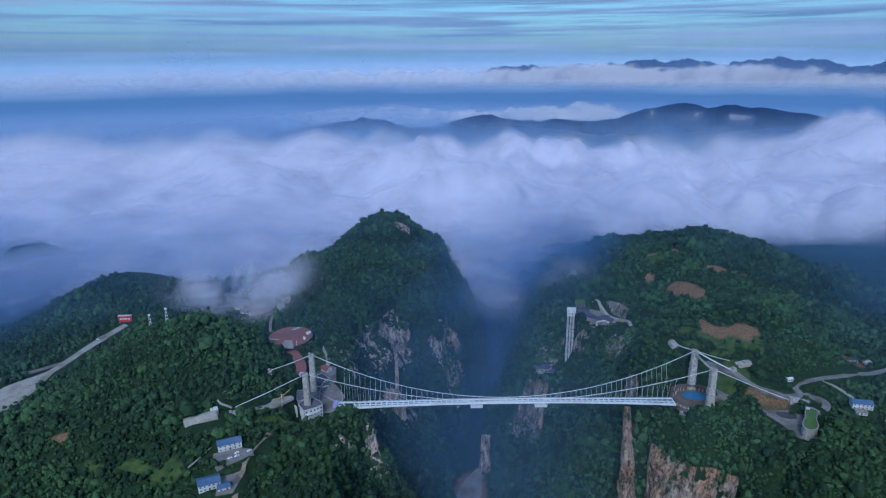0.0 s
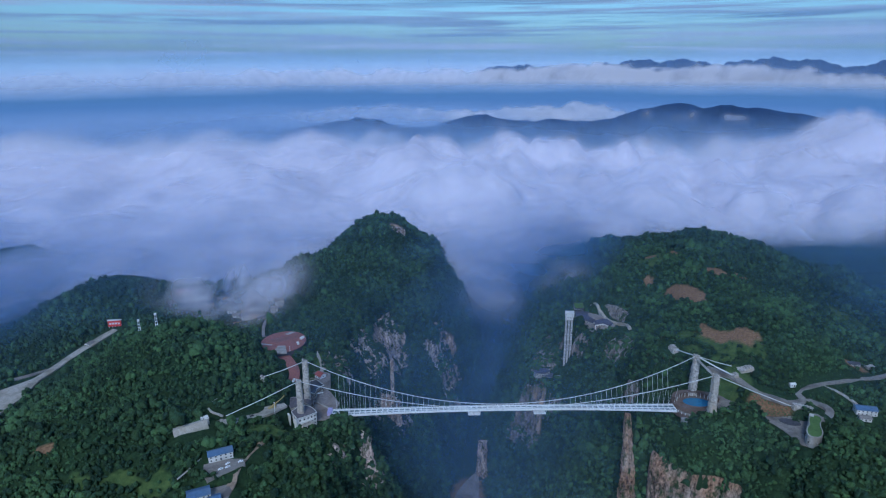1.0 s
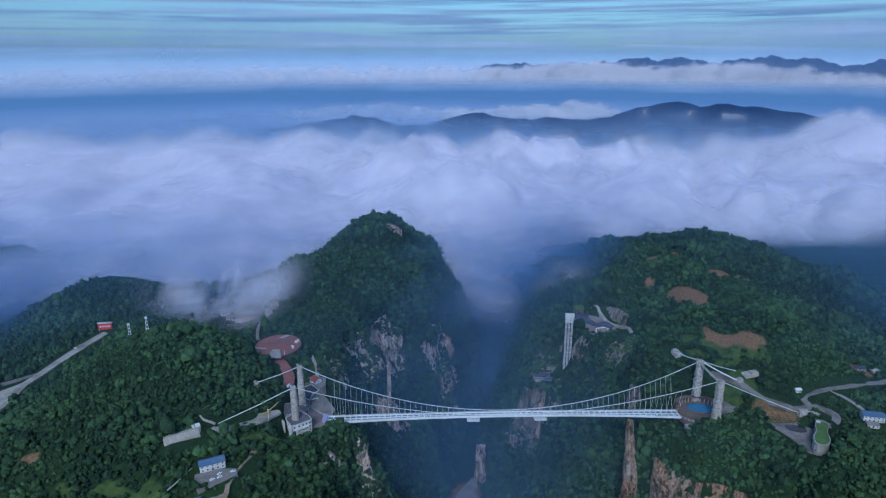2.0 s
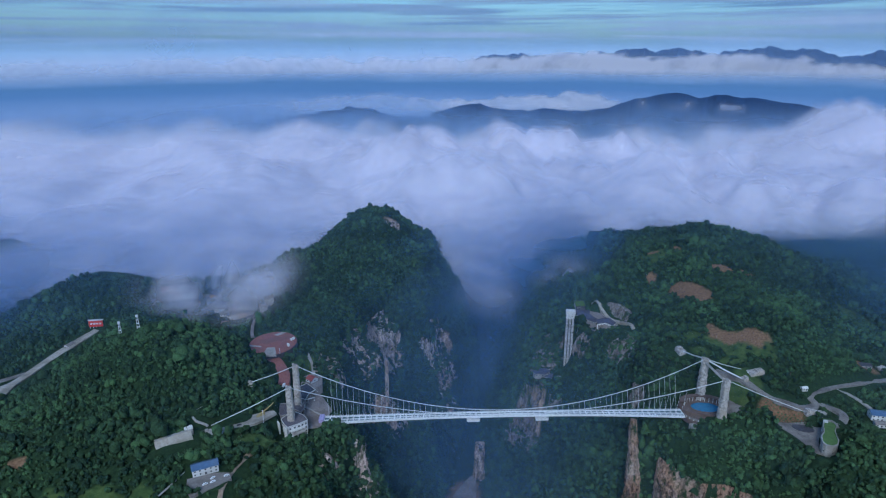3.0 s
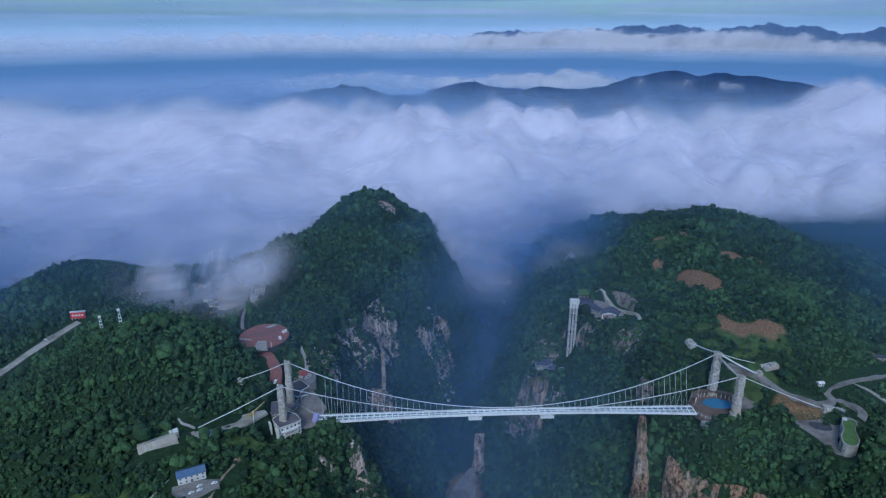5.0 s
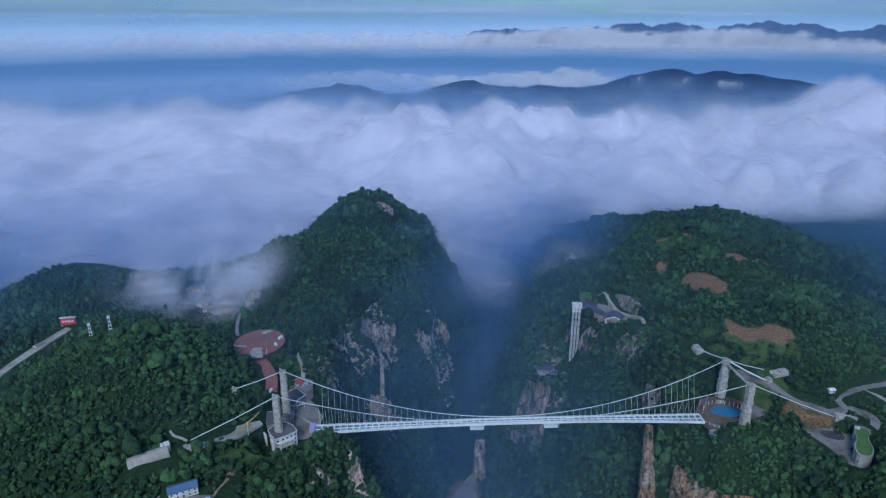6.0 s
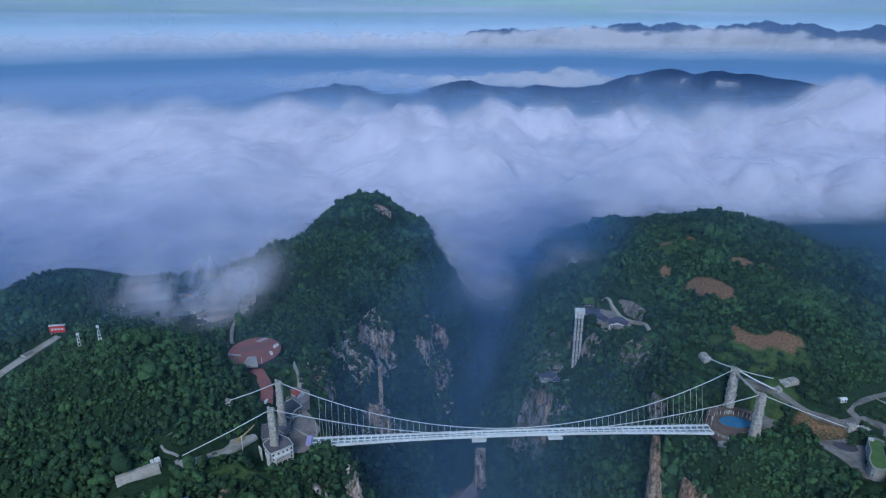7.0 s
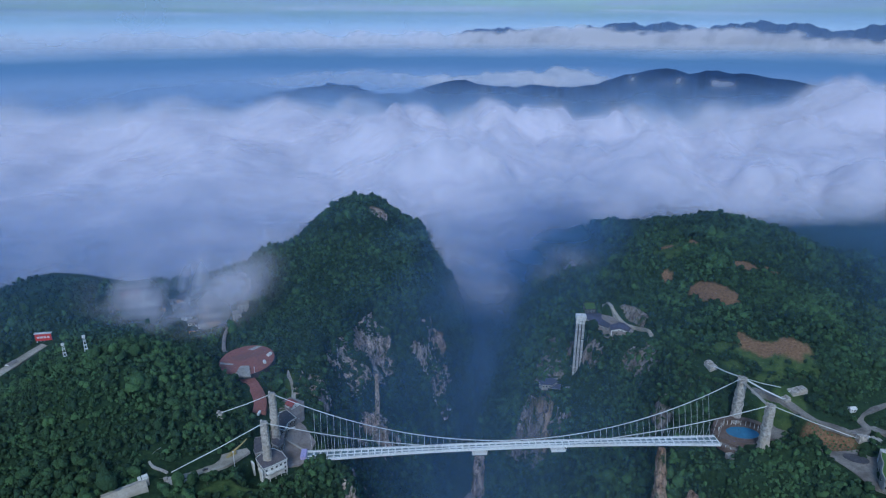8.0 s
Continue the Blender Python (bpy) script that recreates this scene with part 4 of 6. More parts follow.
def house(name, label, x, y, turn, sx, sy, storeys, roof_mat, wall_mat=None, rise=2.2, z=None, group="", windows=True):
    z = h(x, y) - 0.6 if z is None else z
    top = 3.1 * storeys + 0.6
    ob = thing(name, label, "house", x, y, z, turn, group)
    part("wall", gable_body(bmesh.new(), sx, sy, 0, top, rise), wall_mat or MAT_WALL, ob)
    part("roof", gable(bmesh.new(), sx, sy, top, rise), roof_mat, ob)
    if windows:
        for s in range(storeys):
            count = max(2, int(sx / 3.6))
            for k in range(count):
                u = -sx / 2 + sx * (k + 0.5) / count
                if s == 0 and k == count // 2:
                    door = part("door", boxed(u, -sy / 2 - 0.05, 0.6, 1.5, 0.24, 2.3), MAT_ROOF_DARK, ob)
                    part("handle", boxed(u + 0.5, -sy / 2 - 0.22, 1.6, 0.12, 0.12, 0.2), MAT_CABLE, door)
                else:
                    window_part(ob, u, -sy / 2, 3.1 * s + 1.5, 1.6, 1.5, "y-")
            window_part(ob, -sx / 2, 0, 3.1 * s + 1.5, 1.6, 1.4, "x-")
            window_part(ob, sx / 2, 0, 3.1 * s + 1.5, 1.6, 1.4, "x+")
    return ob


def smooth_line(points, step=4.0):
    """A line through the points, rounded (Catmull-Rom)."""
    p = [Vector(q) for q in points]
    p = [2 * p[0] - p[1], *p, 2 * p[-1] - p[-2]]
    out = []
    for a, b, c, d in zip(p, p[1:], p[2:], p[3:]):
        n = max(2, int((c - b).length / step))
        for k in range(n):
            t = k / n
            out.append(0.5 * ((2 * b) + (c - a) * t + (2 * a - 5 * b + 4 * c - d) * t * t + (3 * b - 3 * c + d - a) * t ** 3))
    out.append(p[-2])
    return out


def ribbon(name, label, points, widths, mat, lift=0.5, thick=1.6, category="road", grade=12, kerb=False):
    """A paved strip laid along a line on the land, with its bed under it."""
    line = smooth_line([(x, y, 0) for x, y in points])
    zs = np.array([h(p.x, p.y) for p in line])
    kernel = np.ones(2 * grade + 1) / (2 * grade + 1)
    zs = np.maximum(np.convolve(np.pad(zs, grade, mode="edge"), kernel, mode="valid"), zs - 1.0) + lift
    along = np.linspace(0, len(widths) - 1, len(line))
    bm = bmesh.new()
    rows = []
    for i, p in enumerate(line):
        d = (line[min(i + 1, len(line) - 1)] - line[max(i - 1, 0)]).normalized()
        side = Vector((-d.y, d.x, 0)) * float(np.interp(along[i], range(len(widths)), widths)) / 2
        a, b = p + side, p - side
        rows.append([bm.verts.new(v) for v in ((a.x, a.y, zs[i]), (b.x, b.y, zs[i]), (b.x, b.y, zs[i] - thick), (a.x, a.y, zs[i] - thick))])
    for a, b in zip(rows, rows[1:]):
        for k in range(4):
            bm.faces.new((a[k], a[(k + 1) % 4], b[(k + 1) % 4], b[k]))
    bm.faces.new(rows[0][::-1])
    bm.faces.new(rows[-1])
    ob = part(name, bm, mat, None)
    return tagged(ob, label, category, kind="structure")


# ---------------------------------------------------------------- rock faces


def rock_face(name, label, face, step=2.0):
    """Bare limestone standing out of a canyon wall between two heights, fluted and ledged, with a broken edge."""
    side, y0, y1, z0, z1, seed, proud, ragged = face
    ys, zs = np.arange(y0, y1 + step, step), np.arange(z0, z1 + step, step)
    gy, gz = np.meshgrid(ys, zs)
    stations = ALONG_R if side > 0 else ALONG
    foot = np.interp(gy, stations, RIGHT_LOW if side > 0 else LEFT_LOW) - 6 * side
    rim = np.interp(gy, stations, RIGHT_RIM if side > 0 else LEFT_RIM) + 16 * side
    a, b = foot.copy(), rim.copy()
    for _ in range(16):
        mid = (a + b) / 2
        low = height(mid, gy) < gz
        a, b = np.where(low, mid, a), np.where(low, b, mid)
    x = (a + b) / 2
    border = face_border(gy, gz, face)
    out = proud * np.clip(border, -1.6, 1) - 0.4
    flute = 3.2 * fbm(gy, 0.16 * gz, 12, 4, seed + 3) + 1.7 * fbm(gy, gz * 0.9, 7, 4, seed + 4, 0.62) + 2.2 * fbm(gy, 0.3 * gz, 34, 2, seed + 6)
    out = out + flute * np.clip(border + 0.3, 0, 1)
    if side > 0 and y1 < 30:
        x, gy = x - 0.8 * out, gy - 0.6 * out
    else:
        x = x - side * out
    co = np.stack([x, gy, gz], -1).reshape(-1, 3)
    nx, nz = len(ys), len(zs)
    i = np.arange((nx - 1) * (nz - 1))
    q = (i // (nx - 1)) * nx + i % (nx - 1)
    quads = np.stack([q, q + 1, q + 1 + nx, q + nx], -1)
    keep = border.reshape(-1)[q] > -0.75
    me = bpy.data.meshes.new(name)
    me.from_pydata(co.tolist(), [], quads[keep].tolist())
    me.materials.append((MAT_CLIFF_TAN if y1 < 30 else MAT_CLIFF_GREY) if side > 0 else MAT_CLIFF)
    return tagged(new(name, me), label, "cliff", kind="structure")


def cliff_material(name, tone, pale):
    m = bpy.data.materials.new(name)
    m.use_nodes = True
    nt = m.node_tree
    n, link = nt.nodes.new, nt.links.new
    b = nt.nodes["Principled BSDF"]
    b.inputs["Roughness"].default_value = 0.93
    b.inputs["Specular IOR Level"].default_value = 0.2
    tc = n("ShaderNodeTexCoord")

    def noise_of(scale, stretch, detail, rough):
        mp, no = n("ShaderNodeMapping"), n("ShaderNodeTexNoise")
        mp.inputs["Scale"].default_value = stretch
        no.inputs["Scale"].default_value, no.inputs["Detail"].default_value, no.inputs["Roughness"].default_value = scale, detail, rough
        link(tc.outputs["Object"], mp.inputs["Vector"])
        link(mp.outputs["Vector"], no.inputs["Vector"])
        return no.outputs["Fac"]

    def ramp(fac, *stops):
        r = n("ShaderNodeValToRGB")
        link(fac, r.inputs["Fac"])
        e = r.color_ramp.elements
        e[0].position, e[0].color = stops[0][0], (*stops[0][1], 1)
        e[1].position, e[1].color = stops[-1][0], (*stops[-1][1], 1)
        for p, c in stops[1:-1]:
            e.new(p).color = (*c, 1)
        return r.outputs["Color"]

    fine, long = noise_of(0.42, (1, 1, 0.6), 9.0, 0.75), noise_of(0.16, (1, 1, 0.24), 9.0, 0.68)
    blend = n("ShaderNodeMath")
    blend.operation = "MULTIPLY_ADD"
    half = n("ShaderNodeMath")
    half.operation = "MULTIPLY"
    half.inputs[1].default_value = 0.5
    link(fine, half.inputs[0])
    link(long, blend.inputs[0])
    blend.inputs[1].default_value = 0.5
    link(half.outputs[0], blend.inputs[2])
    streaks = blend.outputs[0]
    patches = noise_of(0.03, (1, 1, 0.6), 4.0, 0.5)
    moss = noise_of(0.12, (1, 1, 0.5), 9.0, 0.75)
    stone = ramp(streaks, (0.41, (0.04, 0.034, 0.03)), (0.49, tuple(0.5 * c for c in pale)), (0.6, pale))
    warm = ramp(patches, (0.38, (0.98, 0.95, 0.92)), (0.58, tone))
    mul, mx = n("ShaderNodeMix"), n("ShaderNodeMix")
    mul.data_type, mul.blend_type = "RGBA", "MULTIPLY"
    mul.inputs["Factor"].default_value = 1.0
    link(stone, mul.inputs["A"])
    link(warm, mul.inputs["B"])
    mx.data_type = "RGBA"
    link(ramp(moss, (0.5, (0, 0, 0)), (0.6, (1, 1, 1))), mx.inputs["Factor"])
    link(mul.outputs["Result"], mx.inputs["A"])
    mx.inputs["B"].default_value = (0.03, 0.055, 0.022, 1)
    link(mx.outputs["Result"], b.inputs["Base Color"])
    bp = n("ShaderNodeBump")
    bp.inputs["Distance"].default_value, bp.inputs["Strength"].default_value = 1.6, 0.9
    link(streaks, bp.inputs["Height"])
    link(bp.outputs["Normal"], b.inputs["Normal"])
    return m


MAT_CLIFF = cliff_material("weathered_limestone", (0.98, 0.84, 0.78), (0.74, 0.63, 0.57))
MAT_CLIFF_GREY = cliff_material("grey_limestone", (0.95, 0.88, 0.84), (0.36, 0.33, 0.31))
MAT_CLIFF_TAN = cliff_material("iron_stained_limestone", (1.0, 0.72, 0.56), (0.5, 0.43, 0.37))
for face in FACES:
    rock_face("rock_face", "weathered beige limestone cliff standing out of the forest", face)


def rock_column(name, label, x, y, z0, z1, r, seed, mat, lean=0.0, tip=0.9):
    rng = np.random.default_rng(seed)
    bm = bmesh.new()
    sides, rows = 22, int((z1 - z0) / 2.4)
    rings = []
    for j in range(rows + 1):
        t = j / rows
        ring = []
        for k in range(sides):
            a = 2 * math.pi * k / sides
            rr = r * (1.25 - (1.25 - tip) * t) * (1 + 0.3 * float(fbm(np.array([math.cos(a) * 3.0 + 7]), np.array([math.sin(a) * 3.0 + t * (z1 - z0) / 40.0]), 1.1, 4, seed)[0]) + 0.16 * float(fbm(np.array([a * 2.0]), np.array([t * (z1 - z0) / 6.0]), 1.0, 2, seed + 7)[0]) + 0.05 * rng.uniform(-1, 1))
            ring.append(bm.verts.new((rr * math.cos(a) + lean * t, rr * math.sin(a), (z1 - z0) * t + rng.uniform(-0.5, 0.5))))
        rings.append(ring)
    for a, b in zip(rings, rings[1:]):
        for k in range(sides):
            bm.faces.new((a[k], a[(k + 1) % sides], b[(k + 1) % sides], b[k]))
    top = bm.verts.new((lean, 0, z1 - z0 + r * 0.35 * tip))
    for k in range(sides):
        bm.faces.new((rings[-1][k], rings[-1][(k + 1) % sides], top))
    bm.faces.new(rings[0][::-1])
    ob = part(name, bm, mat, None)
    ob.location = (x, y, z0)
    return tagged(ob, label, "rock")


rock_column("rock_pillar", "slender grey limestone pillar rising from the canyon floor", 2, 232, -303, -240, 6.5, 81, MAT_CLIFF, 1.5)
for x, y, z0, z1, r, seed in ((-128, 158, -172, -60, 2.4, 82), (-138, 160, -172, -116, 5.5, 83), (-121, 156, -172, -132, 4.6, 84), (-131, 153, -174, -124, 4.2, 85)):
    rock_column("rock_fin", "upright beige limestone fin standing out of the canyon wall", x, y, z0, z1, r, seed, MAT_CLIFF, 1.0)

for x, y, z0, z1, r, seed, lean, tip in ((153, -11, -250, -45, 11.5, 96, -13, 0.28),):
    rock_column("rock_buttress", "tall tan limestone buttress below the bridge end", x, y, z0, z1, r, seed, MAT_CLIFF_TAN, lean, tip)
for x, y, z0, z1, r, seed in ((-157, 568, -14, 14, 4.0, 91), (-149, 565, -16, 14, 4.4, 92), (-141, 564, -18, 13, 4.4, 93), (-133, 565, -20, 12, 4.2, 94), (-126, 568, -20, 8, 3.6, 95)):
    rock_column("rock_outcrop", "pale bare limestone outcrop near the wooded summit", x, y, z0, z1, r, seed, MAT_CLIFF)

# ---------------------------------------------------------------- the bridge
DECK_Y, END_L, END_R, MID = -12.0, -181.0, 191.0, 5.0
TOWERS = ((-210, 6, 15.5, -34), (-210, -30, 11, -34), (219.5, 13, 11.5, -36), (222.5, -30, 10.5, -36))


def deck_z(x):
    return -37.8 + 3.6 * (1 - ((x - MID) / 186) ** 2)


def deck_half(x):
    u = min(1.0, abs(x - MID) / 186)
    return 3.4 + 2.6 * max(0.0, (u - 0.35) / 0.65) ** 1.6


def stone_tower(parent, x, y, top, base, seed):
    """A tall pier faced with rough stones, uneven at the top."""
    rng = np.random.default_rng(seed)
    bm = bmesh.new()
    rows, sides = 22, 16
    rings = []
    for j in range(rows + 1):
        t = j / rows
        ring = []
        for k in range(sides):
            a = 2 * math.pi * (k + 0.5 * (j % 2)) / sides
            sq = 1.0 / max(abs(math.cos(a)), abs(math.sin(a))) ** 0.55
            rr = (4.3 - 0.8 * t) * (0.86 if x < 0 else 1.0) * sq * (1 + 0.13 * rng.uniform(-1, 1))
            ring.append(bm.verts.new((x + rr * math.cos(a), y + rr * math.sin(a), base + (top - base) * t + (0.0 if j in (0,) else rng.uniform(-0.5, 0.5)))))
        rings.append(ring)
    for a, b in zip(rings, rings[1:]):
        for k in range(sides):
            bm.faces.new((a[k], a[(k + 1) % sides], b[(k + 1) % sides], b[k]))
    crown = bm.verts.new((x, y, top + 0.4))
    for k in range(sides):
        bm.faces.new((rings[-1][k], rings[-1][(k + 1) % sides], crown))
    bm.faces.new(rings[0][::-1])
    tower = part("tower", bm, MAT_TOWER, parent, "tall pier faced with rough pale stone")
    part("saddle", boxed(x, y, top - 0.6, 4.6, 4.2, 2.2, 0, 0.3), MAT_CONCRETE, tower)
    part("merlon", boxed(x - 2.4, y + 1.6, top - 0.6, 1.8, 1.9, 2.9, 12, 0.3), MAT_TOWER, tower)
    part("merlon", boxed(x + 2.3, y - 1.7, top - 0.6, 2.0, 1.7, 2.4, -9, 0.3), MAT_TOWER, tower)
    return tower


def cable_point(side, x):
    left, right = (TOWERS[0], TOWERS[2]) if side > 0 else (TOWERS[1], TOWERS[3])
    end = left if x < MID else right
    u = abs((x - MID) / (end[0] - MID))
    z = deck_z(MID) + 2.2 + (end[2] + 0.6 - deck_z(MID) - 2.2) * u ** 2
    y = DECK_Y + side * 4.4 + (end[1] - DECK_Y - side * 4.4) * u ** 2
    return Vector((x, y, z))


def bridge():
    ob = thing("suspension_bridge", "long white suspension footbridge with a glass deck spanning the canyon", "bridge", 0, 0, 0)
    for k, (x, y, top, base) in enumerate(TOWERS):
        stone_tower(ob, x, y, top, min(base, h(x, y) - 2), 30 + k)
    part("cross_beam", tube(bmesh.new(), [(219.5, 10, 9.0), (222.5, -27, 8.2)], 1.5, 4), MAT_CONCRETE, ob, "grey concrete beam tying the two towers")
    for side in (1, -1):
        left, right = (TOWERS[0], TOWERS[2]) if side > 0 else (TOWERS[1], TOWERS[3])
        line = [cable_point(side, x) for x in np.linspace(left[0], right[0], 70)]
        part("main_cable", tube(bmesh.new(), line, 0.32), MAT_CABLE, ob, "thick pale grey main cable")
        for x in np.linspace(-174, 186, 64):
            c = cable_point(side, float(x))
            foot = Vector((x, DECK_Y + side * deck_half(x), deck_z(x) + 0.9))
            if c.z - foot.z > 1.0:
                part("hanger", tube(bmesh.new(), [foot, c], 0.11, 4), MAT_CABLE, ob)
    stays = (((-210, -30, 11.4), (-275, -66, -5.5)), ((-210, 6, 16), (-256, 10, -4)), ((222.5, -30, 11), (310, -29, -28)), ((219.5, 13, 12), (214, 60, -2)), ((219.5, 13, 12), (262, 12, -12)), ((219.5, 13, 12), (266, 24, -7)))
    for k, (a, b) in enumerate(stays):
        a, b = Vector(a), Vector(b)
        part("backstay", tube(bmesh.new(), [a, a.lerp(b, 0.5) - Vector((0, 0, 0.8)), b], 0.75 if k == 4 else 0.6 if k == 3 else 0.34, 6 if k < 3 else 8), MAT_CABLE, ob, "taut pale backstay cable")
    xs = np.linspace(END_L, END_R, 63)

    def girder(offset, wide, up, down, name, mat, label=""):
        bm = bmesh.new()
        rows = []
        for x in xs:
            y, z = DECK_Y + offset(x), deck_z(x)
            rows.append([bm.verts.new((x, y + a, z + b)) for a, b in ((-wide, up), (wide, up), (wide, -down), (-wide, -down))])
        for a, b in zip(rows, rows[1:]):
            for k in range(4):
                bm.faces.new((a[k], a[(k + 1) % 4], b[(k + 1) % 4], b[k]))
        bm.faces.new(rows[0][::-1])
        bm.faces.new(rows[-1])
        return part(name, bm, mat, ob, label)

    for side in (-1, 1):
        girder(lambda x: side * deck_half(x), 0.75, 0.9, 1.1, "edge_girder", MAT_WHITE, "white steel edge girder")
        rail = girder(lambda x: side * (deck_half(x) - 0.3), 0.09, 2.2, -2.0, "handrail", MAT_WHITE)
        for x in xs[::4]:
            part("rail_post", boxed(x, DECK_Y + side * (deck_half(x) - 0.3), deck_z(x) + 0.6, 0.16, 0.16, 1.5), MAT_WHITE, rail)
    girder(lambda x: 0.0, 0.55, 0.5, 0.8, "centre_girder", MAT_WHITE)
    for x in xs:
        w = deck_half(x)
        part("cross_member", boxed(x, DECK_Y, deck_z(x) - 0.5, 1.3 if abs(x - MID) < 150 else 1.0, 2 * w, 0.85), MAT_WHITE, ob)
    for a, b in zip(xs, xs[1:]):
        for side in (-1, 1):
            bm = bmesh.new()
            ring = [(a, 0.0), (b, 0.0), (b, side * deck_half(b)), (a, side * deck_half(a))]
            prism(bm, [(p, DECK_Y + q) for p, q in ring], deck_z((a + b) / 2) - 0.2, deck_z((a + b) / 2) + 0.12)
            part("glass_panel", bm, MAT_BRIDGE_GLASS, ob)
    for x in (-28.0, 43.0):
        pod = part("viewing_pod", boxed(x, DECK_Y - 1.0, deck_z(x) - 5.6, 13, 7.0, 0.5), MAT_WHITE, ob, "white hanging platform below the deck")
        for dx in (-6.2, -2.1, 2.1, 6.2):
            for dy in (-4.2, 2.2):
                part("strut", tube(bmesh.new(), [(x + dx, DECK_Y + dy, deck_z(x) - 5.3), (x + dx * 1.08, DECK_Y + dy, deck_z(x) - 0.9)], 0.26, 4), MAT_WHITE, pod)
        for s in (-1, 1):
            part("brace", tube(bmesh.new(), [(x + 6.0 * s, DECK_Y - 4.3, deck_z(x) - 5.2), (x + 1.2 * s, DECK_Y - 4.3, deck_z(x) - 1.2)], 0.24, 4), MAT_WHITE, pod)
        part("rail", boxed(x, DECK_Y - 4.4, deck_z(x) - 4.1, 13, 0.2, 0.25), MAT_WHITE, pod)
    portal = part("portal", boxed(END_L - 2.5, DECK_Y + 1, -38.6, 4.5, 11, 3.6), MAT_LILAC, ob, "pale lilac entrance screen at the deck's end")
    part("lintel", boxed(END_L - 2.5, DECK_Y + 1, -35.0, 4.9, 11.6, 0.5), MAT_LILAC, portal)
    return ob


MAT_LILAC = material("lilac_panel", (0.3, 0.27, 0.5), (0.42, 0.38, 0.62), 0.5, 0.5)
bridge()


def anchor(label, x, y, z, sx, sy, sz, turn):
    ob = thing("anchor_block", label, "anchor", x, y, z, turn, "cable anchors")
    part("block", boxed(0, 0, -3, sx, sy, sz + 3, 0, 0.4), MAT_TOWER, ob)
    part("shoulder", boxed(sx * 0.25, 0, sz - 0.2, sx * 0.5, sy * 0.75, 1.6, 0, 0.3), MAT_TOWER, ob)
    part("socket", tube(bmesh.new(), [(-sx * 0.6, 0, sz - 0.4), (0, 0, sz - 1.2)], 0.5, 8), MAT_CABLE, ob)


anchor("broken pale concrete anchor block on the wooded slope", 213, 60, h(213, 60) + 0.5, 11, 8, 3.0, 100)
anchor("grey concrete anchor block beside the ramp", 264, 11, h(264, 11), 6, 7, 3, 15)
anchor("grey concrete anchor block at the road bend", 314, -30, h(314, -30), 10, 6, 3.0, 180)
anchor("weathered concrete anchor block at the yard", -275.9, -71.7, h(-275.9, -71.7), 6, 5, 2, 205)
anchor("small concrete anchor block among the trees", -258, 10, h(-258, 10) + 1, 5, 5, 3, 180)
anchor("ruined pale concrete foundation above the ramp", 280, 20, h(280, 20), 17, 9, 2.4, 12)

# ---------------------------------------------------------------- left bridgehead


def flat_building(name, label, x, y, z, turn, sx, sy, tall, roof, wall=None, trim=True, bays=4, category="building"):
    ob = thing(name, label, category, x, y, z, turn)
    body = part("wall", boxed(0, 0, 0, sx, sy, tall), wall or MAT_WALL, ob)
    part("roof", boxed(0, 0, tall + 0.004, sx + 1.4, sy + 1.4, 0.7, 0, 0.15), roof, ob)
    if trim:
        for s in (-1, 1):
            part("parapet", boxed(0, s * (sy / 2 + 0.55), tall + 0.7, sx + 1.4, 0.3, 0.7), MAT_WALL, ob)
            part("parapet", boxed(s * (sx / 2 + 0.55), 0, tall + 0.7, 0.3, sy + 0.7, 0.7), MAT_WALL, ob)
    storeys = max(1, int(tall / 3.4))
    for st in range(storeys):
        for k in range(bays):
            window_part(ob, -sx / 2 + sx * (k + 0.5) / bays, -sy / 2, st * tall / storeys + 1.1, sx / bays * 0.62, 1.8, "y-")
        for k in range(max(2, bays // 2)):
            window_part(ob, sx / 2, -sy / 2 + sy * (k + 0.5) / max(2, bays // 2), st * tall / storeys + 1.1, 1.8, 1.8, "x+")
    return ob


def hall(name, label, outline, base, top, roof, wall, eave=0.7, trim=None, bays=3.4, category="building"):
    """A flat-roofed building on any outline: walls, an overhanging roof slab with a raised edge, and windows along each wall."""
    cx, cy = sum(p[0] for p in outline) / len(outline), sum(p[1] for p in outline) / len(outline)
    ob = thing(name, label, category, cx, cy, base)
    local = [(x - cx, y - cy) for x, y in outline]
    tall = top - base

    def grown(d):
        return [(x + d * x / max(math.hypot(x, y), 1), y + d * y / max(math.hypot(x, y), 1)) for x, y in local]

    part("wall", prism(bmesh.new(), local, 0, tall), wall, ob)
    part("roof", prism(bmesh.new(), grown(eave), tall + 0.004, tall + 0.6), roof, ob)
    edge = bmesh.new()
    ring = [[edge.verts.new((x, y, z)) for x, y in line] for line, z in ((grown(eave - 0.35), tall + 0.62), (grown(eave - 0.35), tall + 1.1), (grown(eave + 0.02), tall + 1.1), (grown(eave + 0.02), tall + 0.2))]
    for a, b in zip(ring, ring[1:]):
        for k in range(len(local)):
            j = (k + 1) % len(local)
            edge.faces.new((a[k], a[j], b[j], b[k]))
    part("roof_edge", edge, trim or wall, ob)
    for (ax, ay), (bx, by) in zip(local, local[1:] + local[:1]):
        long = math.hypot(bx - ax, by - ay)
        count, turn = int(long / bays), math.degrees(math.atan2(by - ay, bx - ax))
        for st in range(max(1, int(tall / 4.2))):
            for k in range(count):
                t = (k + 0.5) / count
                x, y, z = ax + (bx - ax) * t, ay + (by - ay) * t, tall - 3.4 - 4.0 * st
                win = part("window", boxed(x, y, z, 2.0, 0.3, 2.2, turn), MAT_WALL, ob)
                part("pane", boxed(x, y, z + 0.15, 1.7, 0.42, 1.9, turn), MAT_GLASS, win)
    return ob


